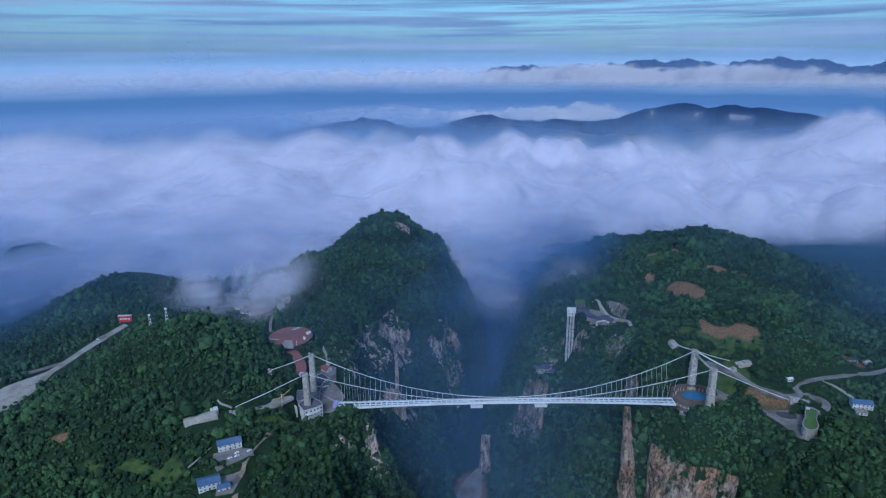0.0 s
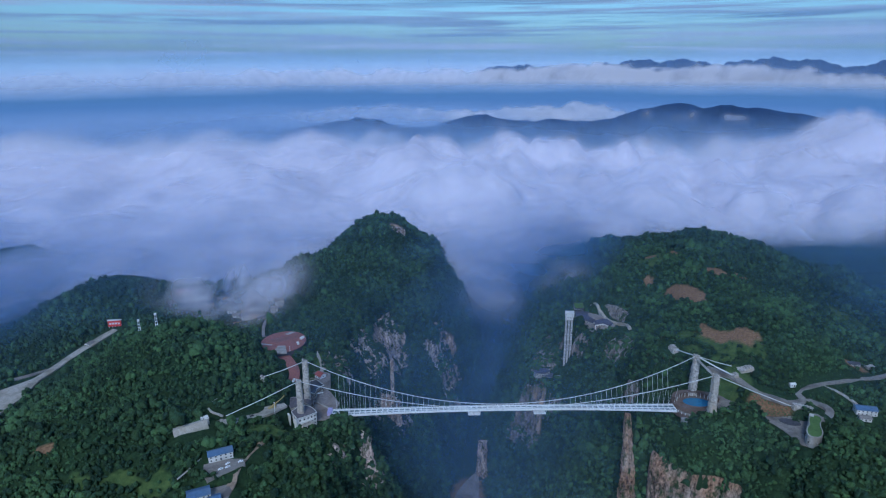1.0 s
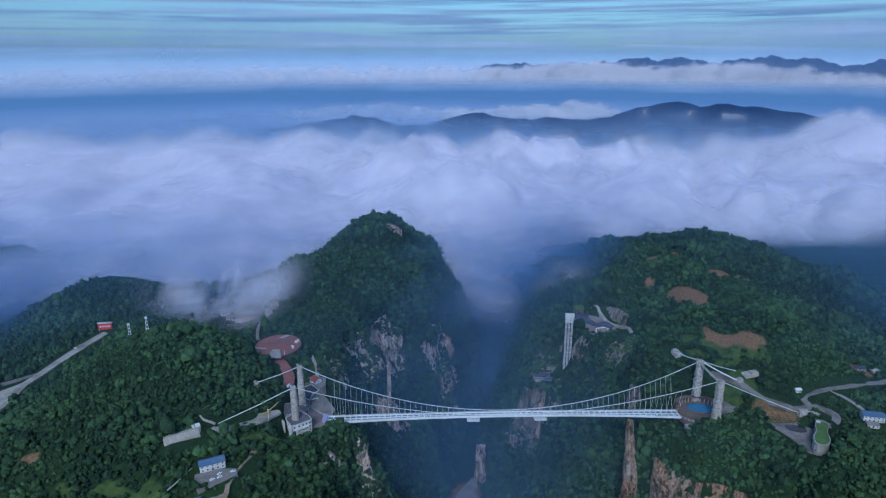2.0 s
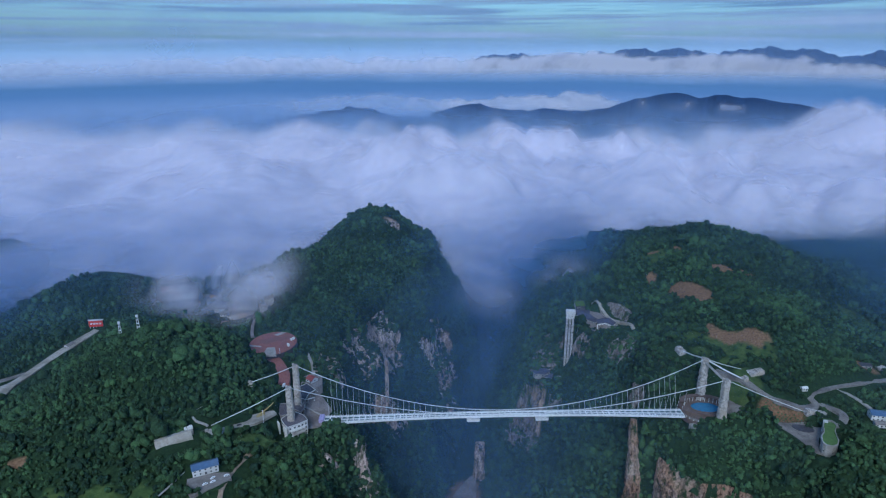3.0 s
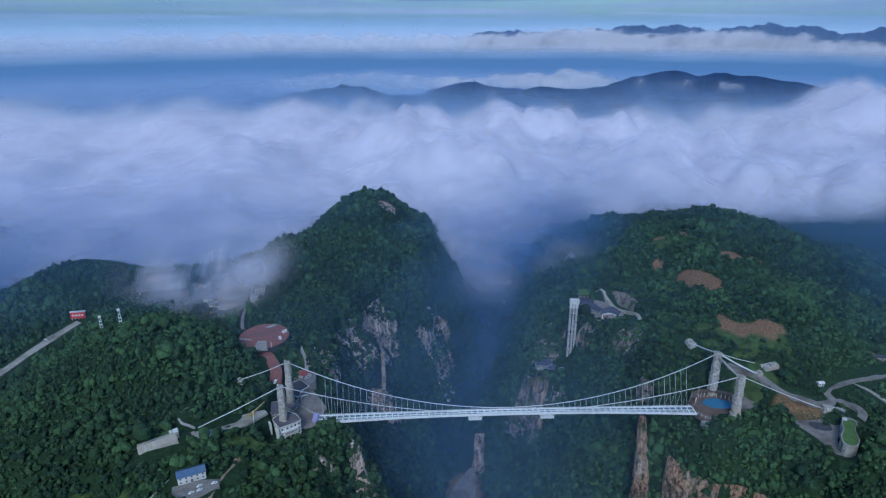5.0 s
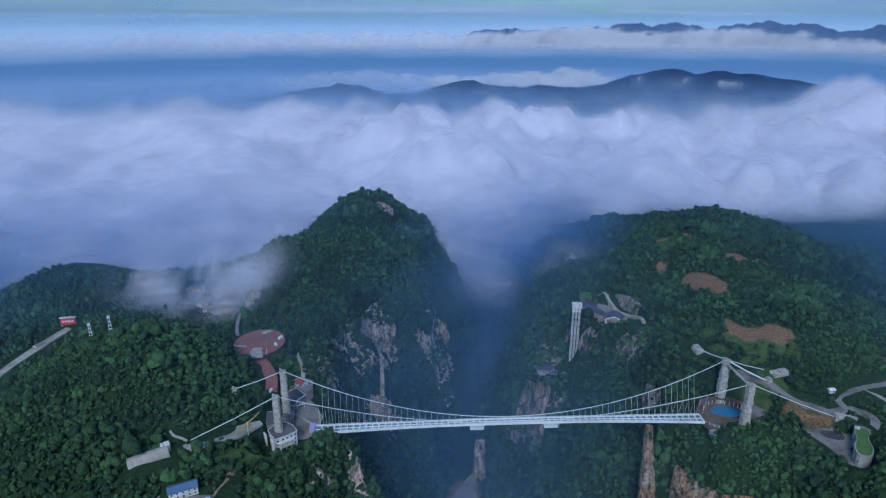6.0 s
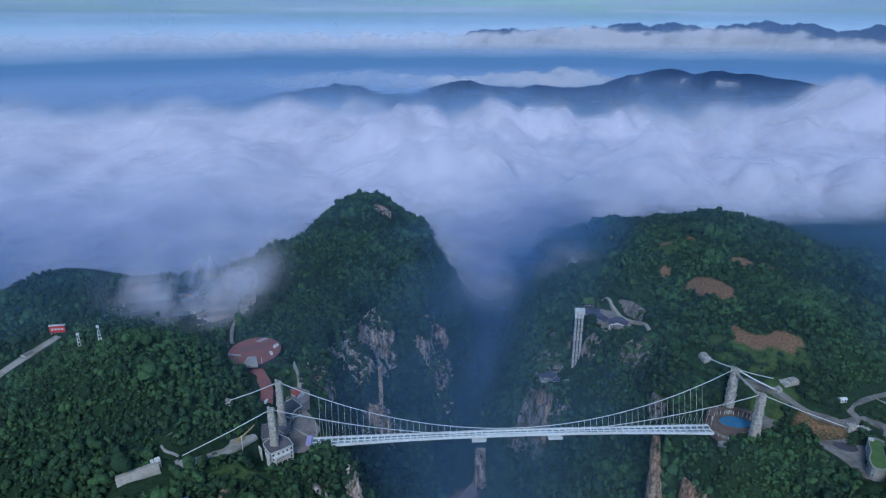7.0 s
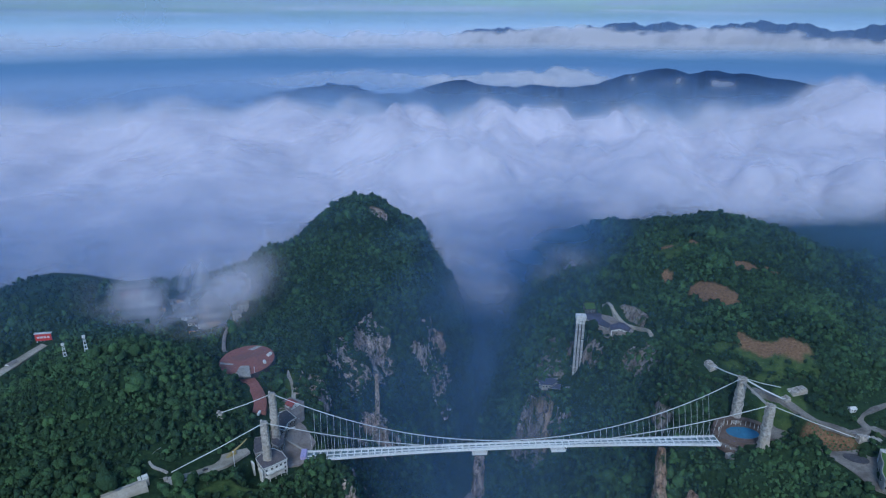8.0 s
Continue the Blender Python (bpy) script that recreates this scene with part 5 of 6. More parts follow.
def terrace(name, label, outline, z, thick, mat, category="terrace"):
    ob = part(name, prism(bmesh.new(), outline, z - thick, z), mat, None)
    return tagged(ob, label, category, kind="structure")


MAT_TERRACE = material("worn_stone_paving", (0.19, 0.165, 0.155), (0.3, 0.265, 0.25), 0.35, 0.9, stain=(0.15, 0.125, 0.115))
terrace("pavement_bridgehead", "grey-brown paved terrace leading to the bridge", [(-199, 46), (-189, 33), (-176, 9), (-178, -4), (-179, -16), (-186, -24), (-200, -26), (-206, 2), (-204, 19), (-205, 36)], -37.6, 8, MAT_TERRACE)
MAT_DARK_STONE = material("brown_stone_cladding", (0.09, 0.075, 0.065), (0.19, 0.165, 0.145), 0.6, 0.9, 0.1)
MAT_ROOF_SLATE = material("grey_violet_roof", (0.075, 0.068, 0.082), (0.13, 0.118, 0.135), 0.5, 0.8, 0.05, stain=(0.16, 0.14, 0.14))
low_wall = thing("terrace_wall", "low pale stone wall crossing the paved terrace", "wall", -194, 4, -37.6, -41)
part("wall", boxed(0, 0, 0, 27, 0.7, 1.5, 0, 0.1), MAT_CONCRETE, low_wall)
part("coping", boxed(0, 0, 1.504, 27.4, 1.0, 0.25), MAT_CONCRETE, low_wall)
front_block = hall("station_building", "white station building with a grey-violet roof fanned round the tower", [(-220, -29), (-217, -34), (-211, -43), (-203, -38), (-194, -31), (-200, -22), (-208, -17), (-214, -19)], -41, -25, MAT_ROOF_SLATE, MAT_WALL, 0.6, MAT_WALL, 3.6)
for u, v, turn in ((-13.5, -4.5, 35), (-4.6, -14.5, 35)):
    part("fin_wall", boxed(u, v, -3, 1.2, 5.5, 19.5, turn, 0.1), MAT_WALL, front_block, "white upright fin wall")
for zz in (2.5, 6.8, 11.0):
    part("balcony", boxed(6.0, -9.5, zz, 15.0, 3.6, 0.5, 38), MAT_WALL, front_block)
    part("balcony_rail", boxed(7.0, -10.8, zz + 1.4, 15.0, 0.25, 0.3, 38), MAT_WALL, front_block)
for k in range(4):
    part("balcony_post", boxed(2.2 + 4.0 * k, -14.6 + 3.1 * k, -3, 0.5, 0.5, 15.6, 38), MAT_WALL, front_block)
hall("side_hall", "low hall with a grey-violet roof beside the tower", [(-227, 0), (-220, 1), (-215.5, -14), (-215.5, -19), (-222, -22), (-226, -14)], -42, -25.5, MAT_ROOF_SLATE, MAT_DARK_STONE, 0.5, MAT_CONCRETE)
hall("ticket_hall", "ticket hall with a grey-violet roof between the towers", [(-217, 15), (-212, -4), (-205, -10), (-202.5, -4), (-204, 13), (-206, 0)], -40, -29, MAT_ROOF_SLATE, MAT_DARK_STONE, 0.5, MAT_CONCRETE)
hall("rear_hall", "dark-roofed hall with a white edge beside the terrace", [(-214, 42), (-208, 47), (-197, 34), (-203, 27), (-204, 15), (-211, 19)], -39, -29.5, MAT_ROOF_DARK, MAT_DARK_STONE, 0.6, MAT_WALL)
for u, v, ln in ((-199, 37, 9), (-200, 24, 8)):
    canopy = thing("canopy", "slim white canopy over the terrace edge", "canopy", u, v, -37.6, 28)
    part("roof", boxed(0, 0, 4.2, ln, 1.6, 0.4, 0, 0.05), MAT_WALL, canopy)
    for k in (-1, 1):
        part("post", boxed(k * (ln / 2 - 0.5), 0, 0, 0.3, 0.3, 4.2), MAT_WALL, canopy)
terrace("pavement_court", "raised stone court behind the back tower", [(-215, 50), (-207, 47), (-197, 36), (-191, 44), (-193, 60), (-208, 68), (-216, 60)], -28.0, 16, MAT_TERRACE)
house("red_roofed_pavilion", "small pavilion with a red pitched roof", -203, 52, -40, 9, 9, 1, MAT_ROOF_RED, rise=2.6, z=-28.3)


def plaza():
    ob = thing("round_plaza", "raised round plaza paved in red brown", "plaza", -261, 123, 4.1)
    part("platform", prism(bmesh.new(), oval(0, 0, 28, 31, 48), -34, -19.6), MAT_RED_PAVING, ob)
    part("rim", prism(bmesh.new(), oval(0, 0, 28.6, 31.6, 48), -34, -20.2), MAT_ROOF_DARK, ob, "dark wall round the platform")
    part("canopy", prism(bmesh.new(), [(-3, -16), (6, -16), (12, -36), (-5, -36)], -19.4, -17.6), MAT_CONCRETE, ob, "pale tapering canopy roof")
    part("marking", prism(bmesh.new(), [(2, 20), (10, 29), (4, 30), (-4, 22)], -19.7, -19.55), MAT_CONCRETE, ob, "pale paving strip")
    part("marking", prism(bmesh.new(), [(-27, -4), (-12, -8), (-12, -11), (-26, -8)], -19.7, -19.55), MAT_CONCRETE, ob, "pale paving strip")
    part("light_mast", tube(bmesh.new(), [(14, -27, -20), (14, -27, -13)], 0.25, 6), MAT_WHITE, ob)
    part("kiosk", boxed(22, 8, -19.6, 3, 6, 2.6, -30, 0.2), MAT_WALL, ob)
    part("kiosk", boxed(20, -8, -19.6, 2.6, 5, 2.6, 25, 0.2), MAT_WALL, ob)


plaza()
ribbon("walkway", "curved red-brown walkway to the plaza", [(-256, 95), (-247, 82), (-239, 68), (-233, 52), (-231, 36)], (13, 12, 12, 12, 12), MAT_RED_PAVING, 2.6, 6.0, "path")
ribbon("path_rear", "pale path behind the tower", [(-205, 70), (-208, 88), (-214, 104), (-220, 120)], (4, 4), MAT_TRACK, 0.5, 2.0, "path")


def vehicle(name, label, x, y, turn, kind, mat, z=None):
    """A parked car or van: body, cabin, glass, four wheels."""
    ob = thing(name, label, "car" if kind == "car" else "van", x, y, (h(x, y) + 0.5) if z is None else z, turn, "parked vehicles")
    L, W = (4.4, 1.8) if kind == "car" else (6.6, 2.3)
    body = bmesh.new()
    box(body, 0, 0, 0.35, L, W, 0.75 if kind == "car" else 1.1, 0, 0.14)
    part("body", body, mat, ob)
    cab = bmesh.new()
    if kind == "car":
        box(cab, -0.2, 0, 1.1, L * 0.55, W * 0.88, 0.6, 0, 0.2)
    else:
        box(cab, -0.3, 0, 1.4, L * 0.88, W * 0.96, 1.1, 0, 0.16)
    cabin = part("cabin", cab, mat, ob)
    part("windscreen", boxed(L * 0.2 if kind == "car" else L * 0.42, 0, 1.2 if kind == "car" else 1.55, 0.3, W * 0.8, 0.45 if kind == "car" else 0.7), MAT_GLASS, cabin)
    for s in (-1, 1):
        part("side_glass", boxed(-0.2, s * W * 0.44, 1.2 if kind == "car" else 1.6, L * 0.45, 0.08, 0.35 if kind == "car" else 0.6), MAT_GLASS, cabin)
        for f in (-1, 1):
            part("wheel", tube(bmesh.new(), [(f * L * 0.32, s * W * 0.4, 0.36), (f * L * 0.32, s * W * 0.52, 0.36)], 0.36, 12), MAT_ROOF_DARK, ob)
    return ob


vehicle("van", "white minibus parked at the end of the walkway", -230.5, 35, 80, "van", MAT_WHITE)

# yard west of the tower
ribbon("yard", "bare pale concrete and dirt yard on the slope", [(-284, -67), (-275, -64), (-265, -59), (-255, -52), (-244, -44), (-234, -34), (-226, -27)], (7, 13, 17, 18, 17, 13, 6), MAT_TRACK, 0.7, 2.4, "yard")
ribbon("path_yard", "narrow pale footpath winding up the hillside", [(-278, -66), (-284, -63), (-291, -60), (-297, -52), (-295, -46), (-291, -41)], (1.8, 1.8), MAT_CONCRETE, 0.6, 1.4, "path")


def retaining_wall():
    ob = thing("retaining_wall", "long pale concrete retaining wall cut into the slope", "wall", -301, -86, h(-301, -86) - 4.0, 33)
    for k in range(5):
        part("panel", boxed(-13.0 + 6.5 * k, 0, -6, 6.42, 1.6, 14.4 - 0.35 * abs(k - 2), 0, 0.1), MAT_CONCRETE, ob)
    part("coping", boxed(0, 0, 8.5, 33, 2.0, 0.5), MAT_CONCRETE, ob)
    slab = bmesh.new()
    rows = [[slab.verts.new((x, y, z)) for y, z in ((-0.9, 8.2), (-13.0, -3.0), (-13.0, -6.0), (-0.9, -6.0))] for x in (-17.0, -6.0, 5.0, 14.0)]
    for a, b in zip(rows, rows[1:]):
        for k in range(4):
            slab.faces.new((a[k], a[(k + 1) % 4], b[(k + 1) % 4], b[k]))
    slab.faces.new(rows[0][::-1])
    slab.faces.new(rows[-1])
    part("apron", slab, MAT_TRACK, ob, "sloping pale concrete apron")
    part("tank", boxed(14.0, 1.0, 9.0, 4.2, 3.0, 2.6, 0, 0.2), MAT_WALL, ob, "white box on the wall's end")
    part("tank", boxed(10.2, 1.4, 9.0, 2.2, 2.4, 2.2, 0, 0.2), MAT_WALL, ob, "white box on the wall's end")


retaining_wall()


def crane():
    ob = thing("mobile_crane", "faded yellow mobile crane with lowered boom in the yard", "crane", -238, -36, h(-238, -36) + 0.6, 48)
    part("chassis", boxed(0, 0, 0.6, 9, 2.6, 1.2, 0, 0.15), MAT_YELLOW, ob)
    part("cab", boxed(3.4, 0, 1.8, 2.2, 2.4, 1.8, 0, 0.2), MAT_YELLOW, ob)
    part("boom", tube(bmesh.new(), [(-2, 0, 2.4), (9, 0, 5.4), (16, 0, 8.6)], 0.55, 4), MAT_YELLOW, ob)
    part("boom", tube(bmesh.new(), [(-4, 2.6, 1.2), (6, 3.4, 2.2), (12, 3.6, 3.4)], 0.5, 4), MAT_YELLOW, ob)
    for x in (-3, 0, 3):
        for s in (-1, 1):
            part("wheel", tube(bmesh.new(), [(x, s * 1.0, 0.55), (x, s * 1.4, 0.55)], 0.55, 12), MAT_ROOF_DARK, ob)


crane()
vehicle("car", "dark car parked in the yard", -252.5, -57, 30, "car", MAT_ROOF_DARK)
vehicle("truck", "small white truck parked below the yard", -261.3, -70.7, 25, "van", MAT_WHITE)
flat_building("shed", "low pale shed beside the yard", -269.1, -73.6, h(-269.1, -73.6) - 1, 24, 9, 6, 4, MAT_CONCRETE, MAT_CONCRETE, False, 2)
mast = thing("lamp_mast", "tall thin grey pole in the yard", "pole", -232, -49.2, h(-232, -49.2))
part("pole", tube(bmesh.new(), [(0, 0, -1), (0.4, 0, 26)], 0.22, 6), MAT_CABLE, mast)
part("lamp_head", boxed(0.4, 0, 26, 1.4, 0.6, 0.4), MAT_CABLE, mast)

# farmhouses below the hill
house("farmhouse", "two-storey white farmhouse with blue sheet roof and yard", -265.2, -117.2, 24, 21, 10, 2, MAT_ROOF_BLUE, rise=2.4)
house("farmhouse", "white farmhouse with grey-blue roof at the lower yard", -269.1, -164.5, 24, 18, 12, 2, MAT_ROOF_BLUE, rise=2.0)
house("lean_to", "low outbuilding with a blue sheet roof", -255.6, -167.4, 24, 10, 8, 1, MAT_ROOF_BLUE, rise=1.2)
terrace("pavement_upper_yard", "grey concrete yard between the farmhouses", [(-276.8, -127.9), (-255.6, -120.1), (-244, -120.1), (-240.1, -127.9), (-251.7, -139.4), (-267.1, -149.1), (-272.9, -143.3)], h(-259.4, -131.7) + 0.7, 5, MAT_PAVING)
terrace("pavement_lower_yard", "grey concrete yard before the lower farmhouse", [(-265.2, -152.9), (-249.8, -147.2), (-244, -156.8), (-245.9, -174.2), (-259.4, -178)], h(-255.6, -160.7) + 0.7, 5, MAT_PAVING)
for x, y, a in ((-255.6, -127.9, 50), (-259.4, -135.6, 40), (-254.1, -132.7, 42), (-263.3, -141.4, 38), (-244.9, -125, 30)):
    vehicle("car", "white car parked on the concrete yard", x, y, a, "car", MAT_WHITE, h(-259.4, -131.7) + 0.72)
MAT_EARTH = material("brown_packed_earth", (0.17, 0.125, 0.09), (0.31, 0.24, 0.18), 0.3, 0.95, 0.1, stain=(0.2, 0.17, 0.1))
ribbon("dirt_road", "rutted brown dirt track below the farmhouses", [(-243, -180), (-247, -157), (-247, -137), (-245, -116), (-238, -98), (-232, -88)], (5, 6, 8, 9, 7, 5), MAT_EARTH, 0.6, 1.6)
wall_low = thing("garden_wall", "low pale wall beside the upper farmhouse", "wall", -282.6, -127.9, h(-282.6, -127.9), 0)
part("wall", tube(bmesh.new(), [(4, 10, 1), (-1, 2, 0.6), (-5, -10, 0.2), (-10, -20, -0.8)], 0.9, 4), MAT_CONCRETE, wall_low)

# ---------------------------------------------------------------- far left: road, sign, town
ribbon("road_west", "pale concrete road and lay-by in the valley", [(-596, -90), (-570, -36), (-557, 10), (-543, 56), (-532, 100), (-522, 134), (-511, 166), (-502, 184)], (52, 52, 52, 42, 10, 10, 12, 10), MAT_TRACK, 1.4, 2.6, "road", 6)
ribbon("road_branch", "grey side road behind the lay-by", [(-640, 20), (-590, 52), (-560, 74), (-540, 90)], (7, 7), MAT_PAVING, 0.7, 2.0, "road", 6)


def billboard():
    z = h(-505, 188)
    ob = thing("billboard", "large red billboard with white lettering bars above the road", "billboard", -505, 190, z, 6)
    part("panel", boxed(0, 0, 2, 17, 1.0, 8.5, 0, 0.1), MAT_RED, ob)
    part("canopy", boxed(0, 0.6, 10.6, 18, 3.4, 0.8), MAT_WALL, ob)
    for k in range(5):
        part("post", boxed(-8 + 4 * k, 0.9, -1, 0.5, 0.5, 11.5), MAT_CABLE, ob)
    for k, (u, w) in enumerate(((-5.4, 2.4), (-1.8, 2.8), (1.8, 2.6), (5.4, 2.4))):
        part("lettering_bar", boxed(u, -0.56, 5.2, w, 0.12, 2.2), MAT_WALL, ob)


billboard()


def lattice_mast(x, y, tall):
    ob = thing("lattice_mast", "slender grey lattice mast on the hillside", "mast", x, y, h(x, y) - 1, 20, "lattice masts")
    for sx in (-1, 1):
        for sy in (-1, 1):
            part("leg", tube(bmesh.new(), [(1.6 * sx, 1.6 * sy, 0), (0.5 * sx, 0.5 * sy, tall)], 0.16, 4), MAT_CABLE, ob)
    for k in range(5):
        t = (k + 0.5) / 5
        r = 1.6 - 1.1 * t
        part("ring", boxed(0, 0, tall * t, 2 * r, 2 * r, 0.25), MAT_CABLE, ob)
    part("antenna", boxed(0, 0, tall - 2, 2.4, 2.4, 1.8), MAT_WALL, ob)


lattice_mast(-404, 52, 20)
lattice_mast(-383, 50, 20)

rng_town = random.Random(5)
TOWN_WALLS = (MAT_WALL, MAT_CONCRETE, MAT_WALL, material("ochre_render", (0.42, 0.24, 0.12), (0.54, 0.33, 0.18), 0.4, 0.9))
for k in range(28):
    u, v = rng_town.uniform(0, 1), rng_town.uniform(-1, 1)
    x, y = -300 - 150 * u + 8 * v, 226 + 75 * rng_town.uniform(0, 1) + 12 * u
    if (x + 261) ** 2 + (y - 123) ** 2 < 50 ** 2:
        continue
    house("town_house", rng_town.choice(("small pale town house half hidden in the mist", "small white town house with dark roof in mist")), x, y, rng_town.choice((0, 20, 90, 70)), rng_town.uniform(9, 16), rng_town.uniform(7, 10), rng_town.choice((1, 2, 2, 3)), rng_town.choice((MAT_ROOF_DARK, MAT_PAVING, MAT_CONCRETE)), rng_town.choice(TOWN_WALLS), 1.6, group="misty town")
house("town_hall", "large ochre building on the misty hillside", -447, 296, 10, 24, 11, 3, MAT_ROOF_RED, TOWN_WALLS[3], 2.0)
house("hotel", "tall white building with terraces above the town", -299, 268, 12, 13, 10, 4, MAT_PAVING, MAT_CONCRETE, 1.0)
house("hotel", "stepped white building beside the misty town road", -303, 250, 12, 10, 9, 3, MAT_PAVING, MAT_CONCRETE, 1.0)
ribbon("road_town", "grey paved town road behind the plaza", [(-286, 144), (-298, 168), (-306, 196), (-310, 224), (-305, 252), (-300, 276)], (4, 4, 4), MAT_TERRACE, 0.6, 2.0)
house("roadside_house", "small white house beside the valley road", -520, 150, 70, 10, 7, 1, MAT_PAVING, rise=1.4)

# ---------------------------------------------------------------- right bridgehead
MAT_DECKING = material("brown_decking", (0.1, 0.072, 0.06), (0.17, 0.125, 0.105), 0.5, 0.8, stain=(0.1, 0.07, 0.06))
terrace("pavement_pool", "brown paved terrace round the oval pool", oval(216, -3, 25, 17.5, 40, turn=-12), -35.4, 12, MAT_DECKING)
terrace("pavement_fan", "pale grey paved fan beside the tower", [(234, -6), (246, 8), (258, 14), (266, 10), (262, -8), (246, -18), (236, -18)], -34.0, 6, MAT_PAVING)


def pool():
    ob = thing("oval_pool", "oval blue swimming pool set in a brown terrace", "pool", 217, -6, -35.4, -8)
    bm = bmesh.new()
    inner, outer = oval(0, 0, 14.6, 9.2, 40), oval(0, 0, 16.0, 10.6, 40)
    ring = [[bm.verts.new((x, y, z)) for x, y in line] for line, z in ((inner, 0.1), (inner, 1.0), (outer, 1.0), (outer, 0.0))]
    for a, b in zip(ring, ring[1:]):
        for k in range(40):
            bm.faces.new((a[k], a[(k + 1) % 40], b[(k + 1) % 40], b[k]))
    part("coping", bm, MAT_DECKING, ob, "brown rim round the pool")
    part("water", prism(bmesh.new(), inner, 0.05, 0.7), MAT_POOL, ob, "clear blue water")


pool()


def colonnade():
    ob = thing("curved_colonnade", "curved brown-roofed colonnade with white posts round the pool", "colonnade", 216, -5, -35.4, -10)
    bm = bmesh.new()
    a, b = oval(0, 0, 19, 12, 28, 2, 182), oval(0, 0, 25, 17, 28, 2, 182)
    prism(bm, a + b[::-1], 5.2, 6.1)
    part("roof", bm, MAT_DECKING, ob)
    for k, (x, y) in enumerate(oval(0, 0, 19.6, 12.6, 14, 4, 180)):
        part("post", boxed(x, y, 0, 0.45, 0.45, 5.2), MAT_WALL, ob)
    bm = bmesh.new()
    prism(bm, oval(0, 0, 24, 16, 28, 2, 182) + oval(0, 0, 24.6, 16.6, 28, 2, 182)[::-1], 0, 5.2)
    part("back_wall", bm, MAT_DECKING, ob)


colonnade()


def lower_terrace():
    ob = thing("lower_terrace", "stepped brown terrace with white posts below the pool", "terrace", 206, -21, -43)
    for k in range(3):
        part("step", prism(bmesh.new(), oval(8, 14, 22 - 2 * k, 19 - 2 * k, 26, 190, 330), 1.5 * k - 3, 1.6 * k + 1.2), MAT_DECKING if k % 2 == 0 else MAT_PAVING, ob)
    for x, y in oval(8, 14, 20.5, 17.5, 9, 200, 320):
        part("post", boxed(x, y, 1, 0.4, 0.4, 2.4), MAT_WALL, ob)
    part("base", boxed(-4, -4, -6, 14, 9, 5.4, 8, 0.3), MAT_CONCRETE, ob, "plain grey concrete landing")


lower_terrace()
ribbon("ramp", "grey concrete ramp curving down from the tower", [(240, 28), (252, 20), (261, 13), (269, 0), (281, -11), (297, -16), (312, -22), (328, -16)], (6, 9, 10, 9, 8, 8, 7), MAT_PAVING, 1.0, 5.0, "road", 4)
ribbon("road_east", "grey road running along the foot of the hill", [(312, -28), (328, -16), (329, -4), (338, 5), (353, 12), (374, 22), (403, 32), (439, 47), (482, 67), (540, 84), (640, 110)], (7, 7, 6.5, 7, 8), MAT_PAVING, 0.8, 2.4, "road", 5)
ribbon("road_loop", "grey access road curving behind the building", [(330, -5), (338, -12), (350, -21), (350, -30), (344, -38), (330, -51)], (7, 8, 8, 8, 8), MAT_PAVING, 0.8, 3.0, "road", 5)
terrace("pavement_loop", "grey paved turning place beside the curved building", [(p.x, p.y) for p in smooth_line([(x, y, 0) for x, y in ((267, -25), (280, -35), (300, -36), (320, -32), (323, -42), (309, -58), (299, -72), (297, -88), (288, -86), (284, -62), (277, -44), (267, -25))], 4)][:-1], -35.2, 4, MAT_PAVING)
terrace("pavement_tower", "pale paved apron beside the tower", [(246, -18), (262, -9), (264, -15), (246, -23)], -34.6, 5, MAT_CONCRETE)
ribbon("path_farm", "pale farm track to the white house", [(372, 20), (389, 14), (398, 5), (402, -8)], (4, 3.5), MAT_CONCRETE, 0.7, 1.6, "path", 4)
terrace("turning_bed", "dark planted bed inside the access loop", oval(298, -47, 10, 6, 24, turn=-25), -34.7, 2, MAT_ROOF_DARK)
tagged(bpy.data.objects["turning_bed"], category="planting bed")


def curved_building():
    ob = thing("curved_building", "pale curved building with a grass roof above the loop", "building", 307, -71, -36, -33)
    outline = [(-6, 24), (4, 26), (10, 20), (8, 10), (10, 0), (13, -10), (10, -20), (2, -24), (-6, -22), (-9, -10), (-6, 2), (-8, 12)]
    outline = [(x * 0.66, y * 0.98) for x, y in outline]
    outline = [(p.x, p.y) for p in smooth_line([(x, y, 0) for x, y in outline + outline[:1]], 2.5)][:-1]
    part("wall", prism(bmesh.new(), outline, -14, 11), MAT_CONCRETE, ob)
    part("grass_roof", prism(bmesh.new(), [(x * 0.86 + 0.2, y * 0.9) for x, y in outline], 10.6, 11.5), MAT_GRASS, ob, "green grass roof")
    ring = bmesh.new()
    inner = [(x * 0.9 + 0.2, y * 0.93) for x, y in outline]
    rows = [[ring.verts.new((x, y, z)) for x, y in line] for line, z in ((inner, 11.01), (inner, 12.3), (outline, 12.3), (outline, 11.01))]
    for a, b in zip(rows, rows[1:]):
        for k in range(len(outline)):
            j = (k + 1) % len(outline)
            ring.faces.new((a[k], a[j], b[j], b[k]))
    part("parapet", ring, MAT_CONCRETE, ob)
    for k in range(4):
        window_part(ob, -5.6, -14 + 6.5 * k, 1 if k % 2 else 5, 3.4, 3.0, "x-")
        window_part(ob, -2.5 + 2.2 * k, -22.6 + 0.3 * k, 4, 1.8, 2.4, "y-")
    part("stair_tower", boxed(-3, 21, -2, 4, 4, 14.5, 0, 0.2), MAT_WALL, ob)


curved_building()
house("white_farmhouse", "two-storey white farmhouse with a blue roof by the track", 388, -30, -14, 20, 11, 2, MAT_ROOF_BLUE, rise=2.2)
house("annex", "low white annex before the farmhouse", 380, -42, -14, 11, 7, 1, MAT_PAVING, rise=1.0)
